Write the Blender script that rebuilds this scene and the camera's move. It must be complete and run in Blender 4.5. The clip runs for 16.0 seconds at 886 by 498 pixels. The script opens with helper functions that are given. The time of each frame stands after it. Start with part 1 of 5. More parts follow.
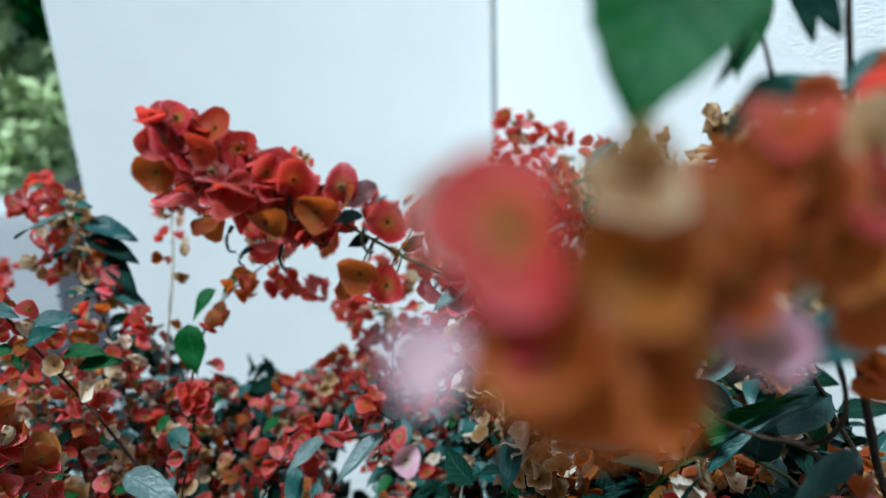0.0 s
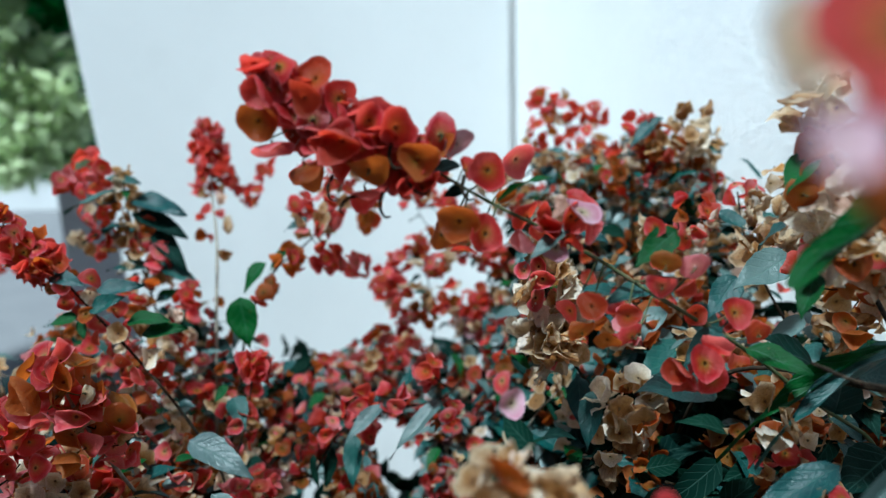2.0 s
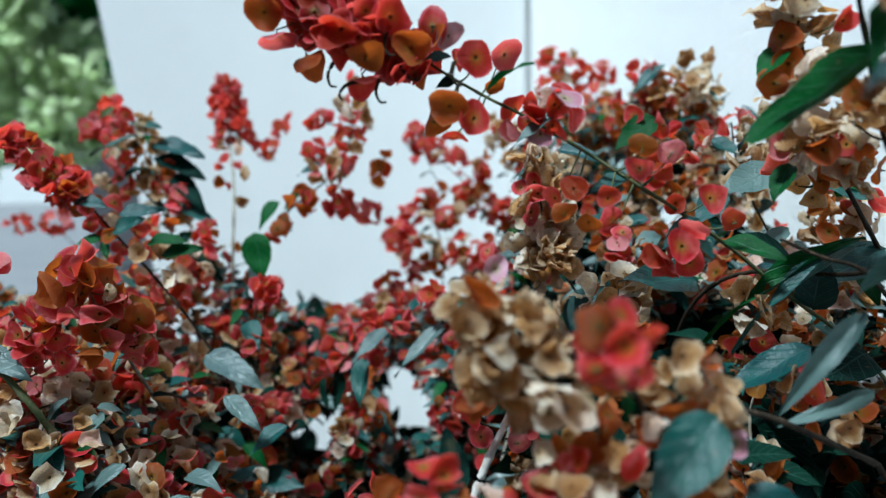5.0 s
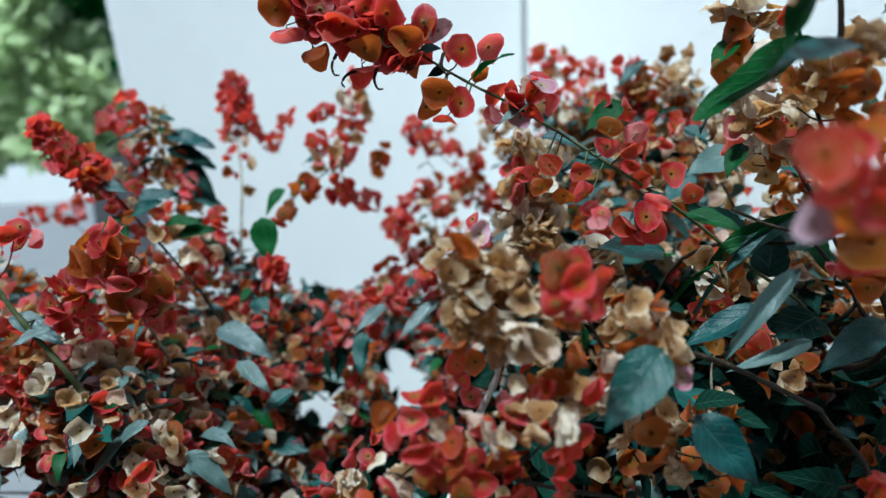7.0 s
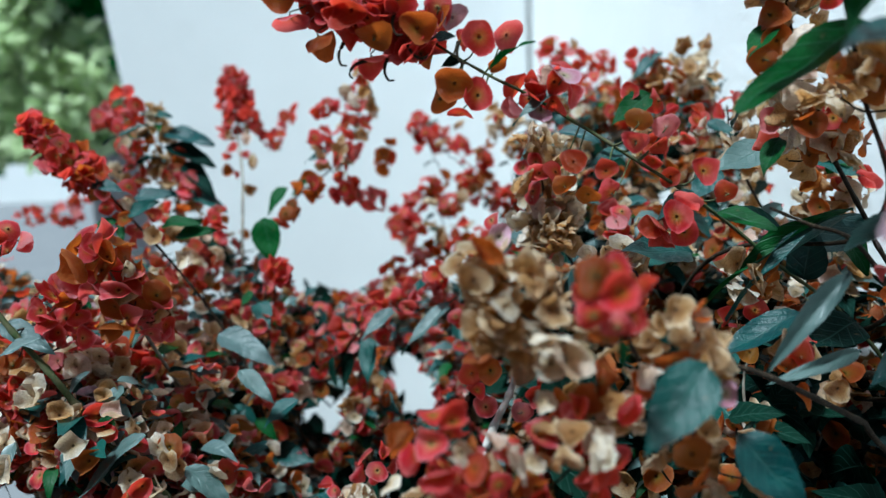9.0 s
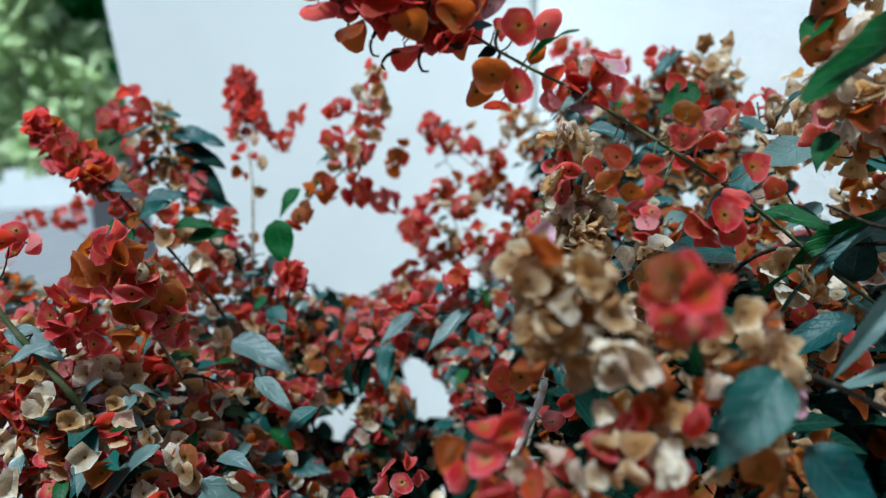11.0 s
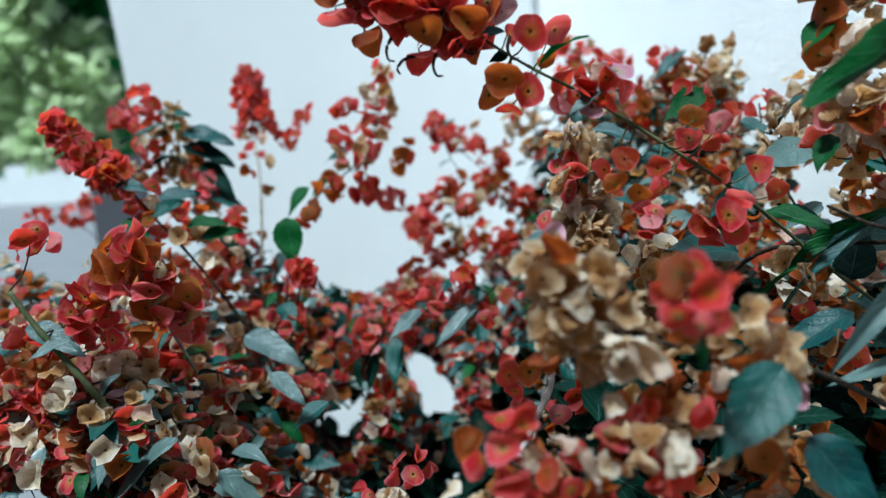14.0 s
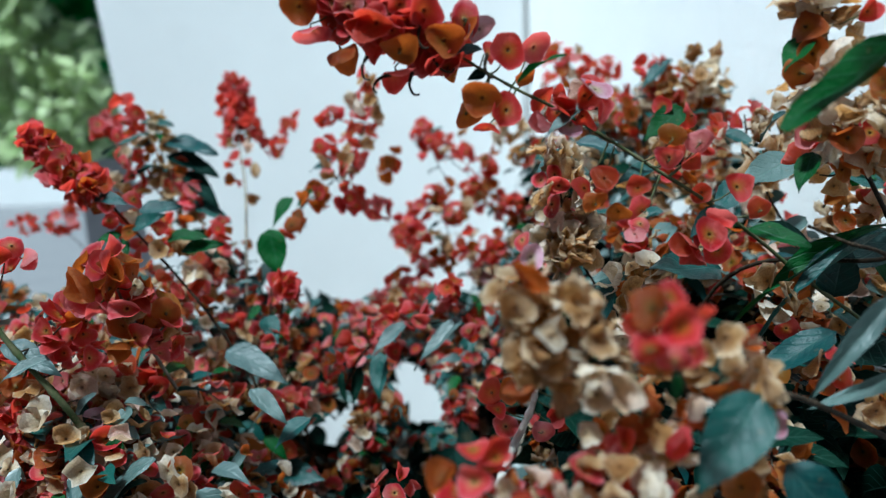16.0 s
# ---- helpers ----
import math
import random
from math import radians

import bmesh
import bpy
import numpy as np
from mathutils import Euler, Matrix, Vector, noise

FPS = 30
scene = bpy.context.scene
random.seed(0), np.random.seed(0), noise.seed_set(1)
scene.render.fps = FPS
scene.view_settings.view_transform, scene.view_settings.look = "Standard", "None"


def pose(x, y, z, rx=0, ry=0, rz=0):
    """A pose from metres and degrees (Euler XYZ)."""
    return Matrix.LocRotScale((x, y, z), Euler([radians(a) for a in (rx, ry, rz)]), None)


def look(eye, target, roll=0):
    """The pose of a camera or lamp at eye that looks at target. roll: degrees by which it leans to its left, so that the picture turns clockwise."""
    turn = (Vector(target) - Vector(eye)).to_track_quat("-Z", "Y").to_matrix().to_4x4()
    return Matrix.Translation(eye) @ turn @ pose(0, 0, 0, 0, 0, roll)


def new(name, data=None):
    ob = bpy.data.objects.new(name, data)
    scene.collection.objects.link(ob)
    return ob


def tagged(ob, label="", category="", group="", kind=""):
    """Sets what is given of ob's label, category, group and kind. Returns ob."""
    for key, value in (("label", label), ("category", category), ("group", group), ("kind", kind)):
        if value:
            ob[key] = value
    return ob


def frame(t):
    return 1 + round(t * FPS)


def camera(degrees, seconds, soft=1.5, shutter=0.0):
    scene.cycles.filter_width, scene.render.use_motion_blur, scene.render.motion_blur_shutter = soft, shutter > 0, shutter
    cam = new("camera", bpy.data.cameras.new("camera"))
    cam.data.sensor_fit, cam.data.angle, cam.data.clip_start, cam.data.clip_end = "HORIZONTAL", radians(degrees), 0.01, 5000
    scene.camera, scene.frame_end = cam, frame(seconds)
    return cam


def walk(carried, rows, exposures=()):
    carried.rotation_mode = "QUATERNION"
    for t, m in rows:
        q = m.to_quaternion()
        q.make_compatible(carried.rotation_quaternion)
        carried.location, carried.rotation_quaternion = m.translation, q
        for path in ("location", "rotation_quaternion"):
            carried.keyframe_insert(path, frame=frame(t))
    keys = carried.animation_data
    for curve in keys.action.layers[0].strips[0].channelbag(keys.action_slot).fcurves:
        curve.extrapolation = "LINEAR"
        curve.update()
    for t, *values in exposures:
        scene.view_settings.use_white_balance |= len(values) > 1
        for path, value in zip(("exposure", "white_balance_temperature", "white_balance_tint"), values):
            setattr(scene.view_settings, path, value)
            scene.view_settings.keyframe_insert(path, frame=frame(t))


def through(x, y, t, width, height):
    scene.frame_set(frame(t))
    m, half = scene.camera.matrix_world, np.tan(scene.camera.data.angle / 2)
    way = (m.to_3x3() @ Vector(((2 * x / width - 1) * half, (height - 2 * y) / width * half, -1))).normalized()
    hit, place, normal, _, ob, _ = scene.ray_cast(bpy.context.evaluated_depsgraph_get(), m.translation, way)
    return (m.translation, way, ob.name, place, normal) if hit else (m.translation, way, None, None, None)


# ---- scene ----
cam = camera(62.0, 16.0, 1.3)
EXPOSURES = [(0.0, 0.87, 5200, -6), (16.0, 0.87, 5200, -6)]
PATH = [
    (0, (0.05585, 0.03726, 1.34409), (0.00787, 1.99270, 0.92698), -1.35),
    (0.5, (0.04062, 0.03852, 1.33929), (0.00312, 1.99257, 0.91468), -1.54),
    (1, (0.02785, 0.03100, 1.33209), (-0.01416, 1.98504, 0.90791), -1.58),
    (1.5, (0.01496, 0.03004, 1.32923), (-0.03014, 1.98332, 0.90185), -1.70),
    (2, (0.00960, 0.02816, 1.32357), (-0.04204, 1.98155, 0.89739), -1.66),
    (2.5, (0.00403, 0.02413, 1.32115), (-0.06013, 1.97739, 0.89613), -1.71),
    (3, (-0.00572, 0.01712, 1.30946), (-0.08046, 1.96949, 0.88206), -1.84),
    (3.5, (-0.00653, 0.01066, 1.29733), (-0.09759, 1.96297, 0.87282), -1.81),
    (4, (0.00440, 0.01101, 1.28529), (-0.09969, 1.96216, 0.85849), -1.87),
    (4.5, (0.01236, 0.01339, 1.27258), (-0.09350, 1.96355, 0.84165), -2.12),
    (4.7, (0.01997, 0.00544, 1.27208), (-0.09027, 1.95538, 0.84127), -1.88),
    (6.8, (0.03248, -0.05915, 1.26844), (-0.07746, 1.88999, 0.83395), -1.62),
    (7, (0.03275, -0.06233, 1.26533), (-0.07992, 1.88754, 0.83485), -1.91),
    (7.5, (0.03087, -0.06870, 1.26552), (-0.08580, 1.87960, 0.82901), -1.98),
    (8, (0.04374, -0.06637, 1.27630), (-0.09268, 1.87551, 0.81752), -2.18),
    (8.5, (0.04246, -0.05381, 1.27300), (-0.10050, 1.88861, 0.81851), -2.42),
    (9, (0.02319, -0.03262, 1.26198), (-0.09325, 1.91577, 0.82582), -2.18),
    (9.5, (0.00389, -0.02026, 1.25704), (-0.11069, 1.92850, 0.82209), -2.12),
    (9.7, (-0.00102, -0.01941, 1.25415), (-0.11621, 1.92979, 0.82130), -1.94),
    (11.8, (0.00783, -0.01102, 1.25674), (-0.09731, 1.94110, 0.83465), -2.41),
    (12, (0.01085, -0.01562, 1.25697), (-0.10653, 1.93568, 0.83431), -2.28),
    (12.5, (0.01375, -0.02421, 1.26015), (-0.09924, 1.92638, 0.83304), -2.05),
    (13, (0.00920, -0.02634, 1.26081), (-0.10307, 1.92372, 0.83112), -2.11),
    (13.5, (-0.00113, -0.02419, 1.26087), (-0.11139, 1.92565, 0.82964), -1.89),
    (14, (-0.00605, -0.02594, 1.26028), (-0.10956, 1.92372, 0.82659), -2.19),
    (14.5, (0.00146, -0.02502, 1.26385), (-0.09146, 1.92581, 0.83301), -2.16),
    (15, (0.00990, -0.02230, 1.27301), (-0.07398, 1.92776, 0.83685), -1.90),
    (15.5, (0.01017, -0.02000, 1.26986), (-0.07850, 1.93108, 0.83928), -2.10),
    (16, (0.00309, -0.01783, 1.26943), (-0.08595, 1.93246, 0.83529), -2.22),
]
walk(cam, [(t, look(eye, target, roll)) for t, eye, target, roll in PATH], EXPOSURES)
cam.data.dof.use_dof = True
cam.data.dof.focus_distance = 0.46
cam.data.dof.aperture_fstop = 4.7

# world, sun
world = bpy.data.worlds.new("sky")
scene.world = world
world.use_nodes = True
wn = world.node_tree.nodes
sky = wn.new("ShaderNodeTexSky")
sky.sky_type = "NISHITA"
sky.sun_disc = False
sky.sun_elevation, sky.sun_rotation = radians(70), radians(215)
sky.air_density, sky.dust_density = 1.0, 4.0
wn["Background"].inputs["Strength"].default_value = 0.035
world.node_tree.links.new(sky.outputs[0], wn["Background"].inputs["Color"])
sun = new("sun", bpy.data.lights.new("sun", "SUN"))
sun.data.energy, sun.data.angle, sun.data.color = 4.3, radians(9), (1.0, 0.97, 0.94)
sun.matrix_world = look((-1.3, -0.7, 5.0), (0, 0.6, 1.0))


# materials
class Mat:
    def __init__(self, name, rough=0.6, spec=0.5):
        self.m = bpy.data.materials.new(name)
        self.m.use_nodes = True
        self.t = self.m.node_tree
        self.b = self.t.nodes["Principled BSDF"]
        self.b.inputs["Roughness"].default_value = rough
        self.b.inputs["Specular IOR Level"].default_value = spec
        self.out = self.t.nodes["Material Output"]

    def n(self, kind, **k):
        node = self.t.nodes.new("ShaderNode" + kind)
        for key, v in k.items():
            node.inputs[key].default_value = v
        return node

    def l(self, a, b):
        self.t.links.new(a, b)

    def math(self, op, a, b=0.0):
        node = self.t.nodes.new("ShaderNodeMath")
        node.operation = op
        for s, v in zip(node.inputs, (a, b)):
            if isinstance(v, (int, float)):
                s.default_value = v
            else:
                self.l(v, s)
        return node.outputs[0]

    def mix(self, fac, a, b, how="MIX"):
        node = self.t.nodes.new("ShaderNodeMix")
        node.data_type, node.blend_type = "RGBA", how
        for s, v in ((node.inputs["Factor"], fac), (node.inputs["A"], a), (node.inputs["B"], b)):
            if isinstance(v, (int, float)):
                s.default_value = v
            elif isinstance(v, tuple):
                s.default_value = (*v, 1)
            else:
                self.l(v, s)
        return node.outputs["Result"]

    def ramp(self, fac, *stops):
        node = self.t.nodes.new("ShaderNodeValToRGB")
        e = node.color_ramp.elements
        while len(e) < len(stops):
            e.new(0.5)
        for el, (p, c) in zip(e, stops):
            el.position, el.color = p, (*c, 1) if isinstance(c, tuple) else (c, c, c, 1)
        self.l(fac, node.inputs[0])
        return node.outputs[0]

    def noise(self, vec, scale, detail=4.0, rough=0.6):
        node = self.n("TexNoise", Scale=scale, Detail=detail, Roughness=rough)
        if vec is not None:
            self.l(vec, node.inputs["Vector"])
        return node.outputs[0]

    def bump(self, height, strength, dist):
        node = self.n("Bump", Strength=strength, Distance=dist)
        self.l(height, node.inputs["Height"])
        self.l(node.outputs[0], self.b.inputs["Normal"])
        return node.outputs[0]

    def thin(self, colour, share):
        """Thin tissue that lets part of the light through."""
        tr = self.n("BsdfTranslucent")
        self.l(colour, tr.inputs[0])
        mx = self.n("MixShader", Fac=share)
        self.l(self.b.outputs[0], mx.inputs[1])
        self.l(tr.outputs[0], mx.inputs[2])
        self.l(mx.outputs[0], self.out.inputs[0])


def calyx_material(name, stops, through, tint, tint_share, share, vein, rough=0.5, light=(0.72, 0.26, 0.10)):
    """Thin papery bract: stops run from its centre to its rim, through is the colour of the light that passes it."""
    m = Mat(name, rough - 0.05, 0.22)
    uv = m.n("TexCoord").outputs["UV"]
    ln = m.n("VectorMath")
    ln.operation = "LENGTH"
    m.l(uv, ln.inputs[0])
    rnd = m.math("FRACT", m.math("ADD", m.n("ObjectInfo").outputs["Random"], m.n("NewGeometry").outputs["Random Per Island"]))
    deep = m.n("CombineXYZ")
    m.l(m.math("MULTIPLY", rnd, 60.0), deep.inputs[2])
    shift = m.n("VectorMath")
    m.l(uv, shift.inputs[0])
    m.l(deep.outputs[0], shift.inputs[1])
    co = shift.outputs[0]
    blot = m.noise(co, 1.1, 3)
    r = m.math("ADD", ln.outputs["Value"], m.math("MULTIPLY", m.math("SUBTRACT", blot, 0.5), m.math("MULTIPLY", ln.outputs["Value"], 0.8)))
    col = m.ramp(r, *stops)
    sep = m.n("SeparateXYZ")
    m.l(uv, sep.inputs[0])
    ang = m.math("ARCTAN2", sep.outputs[1], sep.outputs[0])
    vec = m.n("CombineXYZ")
    m.l(m.math("MULTIPLY", ang, 4.5), vec.inputs[0])
    m.l(m.math("MULTIPLY", ln.outputs["Value"], 1.4), vec.inputs[1])
    m.l(m.math("MULTIPLY", rnd, 40.0), vec.inputs[2])
    streak = m.noise(vec.outputs[0], 1.0, 4, 0.65)
    # pale radial streaks, also painted highlights
    col = m.mix(m.ramp(streak, (0.5, 0.0), (0.85, 0.3)), col, light)
    col = m.mix(m.ramp(streak, (0.25, 0.35), (0.45, 0.0)), col, (0.16, 0.02, 0.006))
    # one half of a bract is often paler: sheen of lit faces put into the colour
    lit_half = m.math("MULTIPLY", m.ramp(m.noise(co, 0.55, 1), (0.46, 0.0), (0.70, 0.55)), m.ramp(ln.outputs["Value"], (0.2, 0.2), (0.8, 1.0)))
    col = m.mix(lit_half, col, light)
    some = m.ramp(rnd, (0.0, 0.0), (1 - tint_share, 0.0), (1.0, 0.9))
    col = m.mix(some, col, tint)
    shade = m.math("ADD", m.math("MULTIPLY", m.math("FRACT", m.math("MULTIPLY", rnd, 7.31)), 0.45), 0.55)
    col = m.mix(1.0, col, m.ramp(shade, (0.0, 0.0), (1.0, 1.0)), "MULTIPLY")
    vor = m.n("TexVoronoi", Scale=5.0)
    vor.feature = "DISTANCE_TO_EDGE"
    m.l(co, vor.inputs["Vector"])
    lines = m.ramp(vor.outputs["Distance"], (0.0, 1.0), (0.07, 0.0))
    col = m.mix(m.math("MULTIPLY", lines, vein), col, (0.12, 0.03, 0.015))
    fleck = m.ramp(m.noise(co, 6.0, 5), (0.62, 0.0), (0.75, 1.0))
    col = m.mix(m.math("MULTIPLY", fleck, 0.25), col, (0.10, 0.025, 0.01))
    # pale edge of the bract, lightened further as a painted backlit rim
    col = m.mix(m.ramp(ln.outputs["Value"], (0.86, 0.0), (1.0, 0.45)), col, light)
    m.l(col, m.b.inputs["Base Color"])
    m.bump(m.math("ADD", m.noise(co, 4.0, 4), m.math("MULTIPLY", lines, -0.3)), 0.35, 0.1)
    eye = m.ramp(ln.outputs["Value"], (0.07, 0.25), (0.16, 1.0))
    glow = m.mix(1.0, m.mix(0.6, col, through), eye, "MULTIPLY")
    m.thin(m.mix(m.math("MULTIPLY", lines, 2.0 * vein), glow, (0.14, 0.05, 0.02)), share)
    return m.m


OLIVE = (0.03, 0.032, 0.004)
CALYX = {
    "red": calyx_material("red_calyx", ((0.07, OLIVE), (0.14, (0.26, 0.17, 0.015)), (0.32, (0.34, 0.085, 0.008)), (0.55, (0.42, 0.023, 0.016)), (0.85, (0.47, 0.010, 0.030)), (1.0, (0.54, 0.034, 0.070))), (0.82, 0.062, 0.024), (0.32, 0.055, 0.006), 0.4, 0.54, 0.10, 0.45, (0.72, 0.20, 0.18)),
    "pink": calyx_material("pink_calyx", ((0.07, OLIVE), (0.14, (0.46, 0.34, 0.10)), (0.32, (0.60, 0.15, 0.08)), (0.7, (0.60, 0.024, 0.045)), (1.0, (0.62, 0.08, 0.13))), (0.80, 0.07, 0.04), (0.62, 0.28, 0.30), 0.3, 0.54, 0.08, 0.45, (0.78, 0.40, 0.38)),
    "bronze": calyx_material("bronze_calyx", ((0.07, OLIVE), (0.15, (0.15, 0.11, 0.008)), (0.5, (0.25, 0.066, 0.007)), (0.88, (0.30, 0.042, 0.006)), (1.0, (0.36, 0.06, 0.02))), (0.70, 0.145, 0.012), (0.18, 0.085, 0.008), 0.4, 0.52, 0.14, 0.45, (0.42, 0.17, 0.05)),
    "dry": calyx_material("dry_calyx", ((0.05, (0.03, 0.012, 0.004)), (0.16, (0.17, 0.075, 0.018)), (0.6, (0.42, 0.235, 0.085)), (0.85, (0.56, 0.38, 0.19)), (1.0, (0.68, 0.53, 0.35))), (0.66, 0.31, 0.070), (0.40, 0.20, 0.060), 0.5, 0.52, 0.34, 0.65, (0.80, 0.67, 0.48)),
    "pale": calyx_material("pale_calyx", ((0.05, (0.05, 0.03, 0.012)), (0.16, (0.56, 0.40, 0.20)), (1.0, (0.84, 0.74, 0.59))), (0.80, 0.57, 0.30), (0.72, 0.46, 0.40), 0.35, 0.50, 0.2, 0.6, (0.88, 0.83, 0.74)),
    "lilac": calyx_material("lilac_calyx", ((0.05, (0.06, 0.03, 0.012)), (0.16, (0.38, 0.34, 0.18)), (0.55, (0.46, 0.25, 0.30)), (1.0, (0.46, 0.16, 0.26))), (0.60, 0.22, 0.20), (0.50, 0.36, 0.42), 0.3, 0.36, 0.15, 0.5, (0.70, 0.56, 0.62)),
}


def leaf_material(name, base, dark, through, share, rough, gloss=0.5):
    m = Mat(name, rough, gloss)
    tc = m.n("TexCoord")
    sep = m.n("SeparateXYZ")
    m.l(tc.outputs["UV"], sep.inputs[0])
    u = m.math("ABSOLUTE", m.math("SUBTRACT", sep.outputs[0], 0.5))
    rib = m.ramp(u, (0.0, 1.0), (0.03, 0.0))
    wave = m.math("FRACT", m.math("MULTIPLY", m.math("SUBTRACT", sep.outputs[1], m.math("MULTIPLY", u, 0.55)), 6.5))
    side = m.ramp(m.math("ABSOLUTE", m.math("SUBTRACT", wave, 0.5)), (0.0, 1.0), (0.09, 0.0))
    veins = m.math("MAXIMUM", rib, m.math("MULTIPLY", side, 0.6))
    joined = name == "lit_leaf"
    rnd = m.math("FRACT", m.math("ADD", m.n("ObjectInfo").outputs["Random"], m.n("NewGeometry").outputs["Random Per Island"]))
    co = tc.outputs["Object"]
    blot = m.ramp(m.noise(co, 3.0, 5), (0.35, 0.0), (0.7, 1.0))
    col = m.mix(blot, dark, base)
    col = m.mix(m.math("MULTIPLY", rnd, 0.9 if joined else 0.2), col, through)
    col = m.mix(m.math("MULTIPLY", veins, 0.22), col, (0.10, 0.19, 0.15))
    spots = m.ramp(m.noise(co, 9.0, 3), (0.68, 0.0), (0.74, 1.0))
    col = m.mix(m.math("MULTIPLY", spots, 0.5), col, (0.10, 0.07, 0.03))
    m.l(col, m.b.inputs["Base Color"])
    m.l(m.math("ADD", m.math("MULTIPLY", m.noise(co, 5.0, 3), 0.2), rough - 0.1), m.b.inputs["Roughness"])
    m.bump(m.math("ADD", m.math("MULTIPLY", veins, -1.0), m.math("MULTIPLY", m.noise(co, 30.0, 3), 0.12)), 0.3, 0.03)
    if name == "leaf":
        m.b.inputs["Coat Weight"].default_value = 0.05
        m.b.inputs["Coat Roughness"].default_value = 0.38
    m.thin(m.mix(0.5, col, through), share)
    return m.m


LEAF = {
    "teal": leaf_material("leaf", (0.005, 0.048, 0.044), (0.002, 0.019, 0.024), (0.02, 0.10, 0.05), 0.07, 0.40, 0.30),
    # sage: pale grey green of its own, plus sky sheen put into the base
    "sage": leaf_material("sage_leaf", (0.074, 0.105, 0.102), (0.030, 0.056, 0.056), (0.10, 0.17, 0.13), 0.12, 0.40, 0.5),
    "green": leaf_material("fresh_leaf", (0.005, 0.048, 0.007), (0.002, 0.024, 0.004), (0.01, 0.12, 0.012), 0.15, 0.5, 0.14),
    # dark: near-black base, the deep shade inside the shrub is in the colour
    "dark": leaf_material("shaded_dark_leaf", (0.004, 0.017, 0.013), (0.002, 0.008, 0.007), (0.008, 0.04, 0.012), 0.04, 0.6, 0.03),
    # tree leaves in two tones: creeper is the lit one, shade the shaded one
    "creeper": leaf_material("lit_leaf", (0.64, 0.74, 0.38), (0.42, 0.58, 0.25), (0.72, 0.80, 0.50), 0.45, 0.6),
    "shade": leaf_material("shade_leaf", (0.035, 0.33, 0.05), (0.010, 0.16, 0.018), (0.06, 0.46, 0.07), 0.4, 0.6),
}


def stem_material(name, a, b):
    m = Mat(name, 0.7, 0.1)
    co = m.n("TexCoord").outputs["Object"]
    f = m.ramp(m.noise(co, 120.0, 5), (0.35, 0.0), (0.7, 1.0))
    col = m.mix(f, a, b)
    col = m.mix(m.math("MULTIPLY", m.ramp(m.noise(co, 700.0, 2), (0.6, 0.0), (0.7, 1.0)), 0.5), col, (0.2, 0.15, 0.1))
    m.l(col, m.b.inputs["Base Color"])
    m.bump(m.noise(co, 400.0, 4), 0.4, 0.001)
    return m.m


STEM = {
    "dark": stem_material("dark_stem", (0.012, 0.009, 0.006), (0.035, 0.024, 0.015)),
    "green": stem_material("green_stem", (0.045, 0.07, 0.025), (0.11, 0.10, 0.055)),
    "grey": stem_material("grey_stem", (0.15, 0.13, 0.10), (0.32, 0.29, 0.24)),
    "pale": stem_material("bare_stem", (0.58, 0.54, 0.48), (0.74, 0.71, 0.66)),
}


def plaster_material(name, colour, strength):
    m = Mat(name, 0.85, 0.2)
    co = m.n("TexCoord").outputs["Object"]
    big = m.noise(co, 2.0, 6)
    col = m.mix(m.ramp(big, (0.35, 0.0), (0.7, 1.0)), tuple(c * 0.93 for c in colour), colour)
    dirt = m.ramp(m.noise(co, 9.0, 6, 0.7), (0.58, 0.0), (0.8, 1.0))
    col = m.mix(m.math("MULTIPLY", dirt, 0.10), col, (0.45, 0.44, 0.42))
    m.l(col, m.b.inputs["Base Color"])
    mp = m.n("Mapping")
    mp.inputs["Rotation"].default_value = (0.0, 0.7, 0.0)
    mp.inputs["Scale"].default_value = (60, 60, 420)
    m.l(co, mp.inputs[0])
    trowel = m.noise(mp.outputs[0], 1.0, 3)
    grit = m.noise(co, 260.0, 6, 0.7)
    lumps = m.noise(co, 45.0, 3)
    h = m.math("ADD", m.math("MULTIPLY", grit, 0.6), m.math("ADD", m.math("MULTIPLY", trowel, 0.7), m.math("MULTIPLY", lumps, 0.9)))
    m.bump(h, strength, 0.006)
    return m.m


WHITE = plaster_material("white_plaster", (0.80, 0.80, 0.79), 0.45)
SMOOTH = plaster_material("smooth_white_plaster", (0.80, 0.80, 0.79), 0.2)
GREY = plaster_material("grey_render", (0.40, 0.38, 0.40), 0.5)


# dark finish of the added wall behind the camera, keeps its bounce low
DUSK = plaster_material("dark_blocker_render", (0.09, 0.085, 0.08), 0.5)


def ground_material():
    m = Mat("paving", 0.85, 0.3)
    co = m.n("TexCoord").outputs["Object"]
    col = m.mix(m.noise(co, 3.0, 6), (0.13, 0.13, 0.14), (0.20, 0.20, 0.20))
    col = m.mix(m.math("MULTIPLY", m.ramp(m.noise(co, 30.0, 5), (0.5, 0.0), (0.7, 1.0)), 0.4), col, (0.10, 0.10, 0.09))
    m.l(col, m.b.inputs["Base Color"])
    m.bump(m.noise(co, 150.0, 5), 0.4, 0.004)
    return m.m


def soil_material():
    m = Mat("soil", 0.95, 0.2)
    co = m.n("TexCoord").outputs["Object"]
    col = m.mix(m.noise(co, 25.0, 6), (0.02, 0.014, 0.010), (0.07, 0.05, 0.035))
    m.l(col, m.b.inputs["Base Color"])
    m.bump(m.noise(co, 60.0, 6), 0.8, 0.02)
    return m.m


PAVING, SOIL = ground_material(), soil_material()


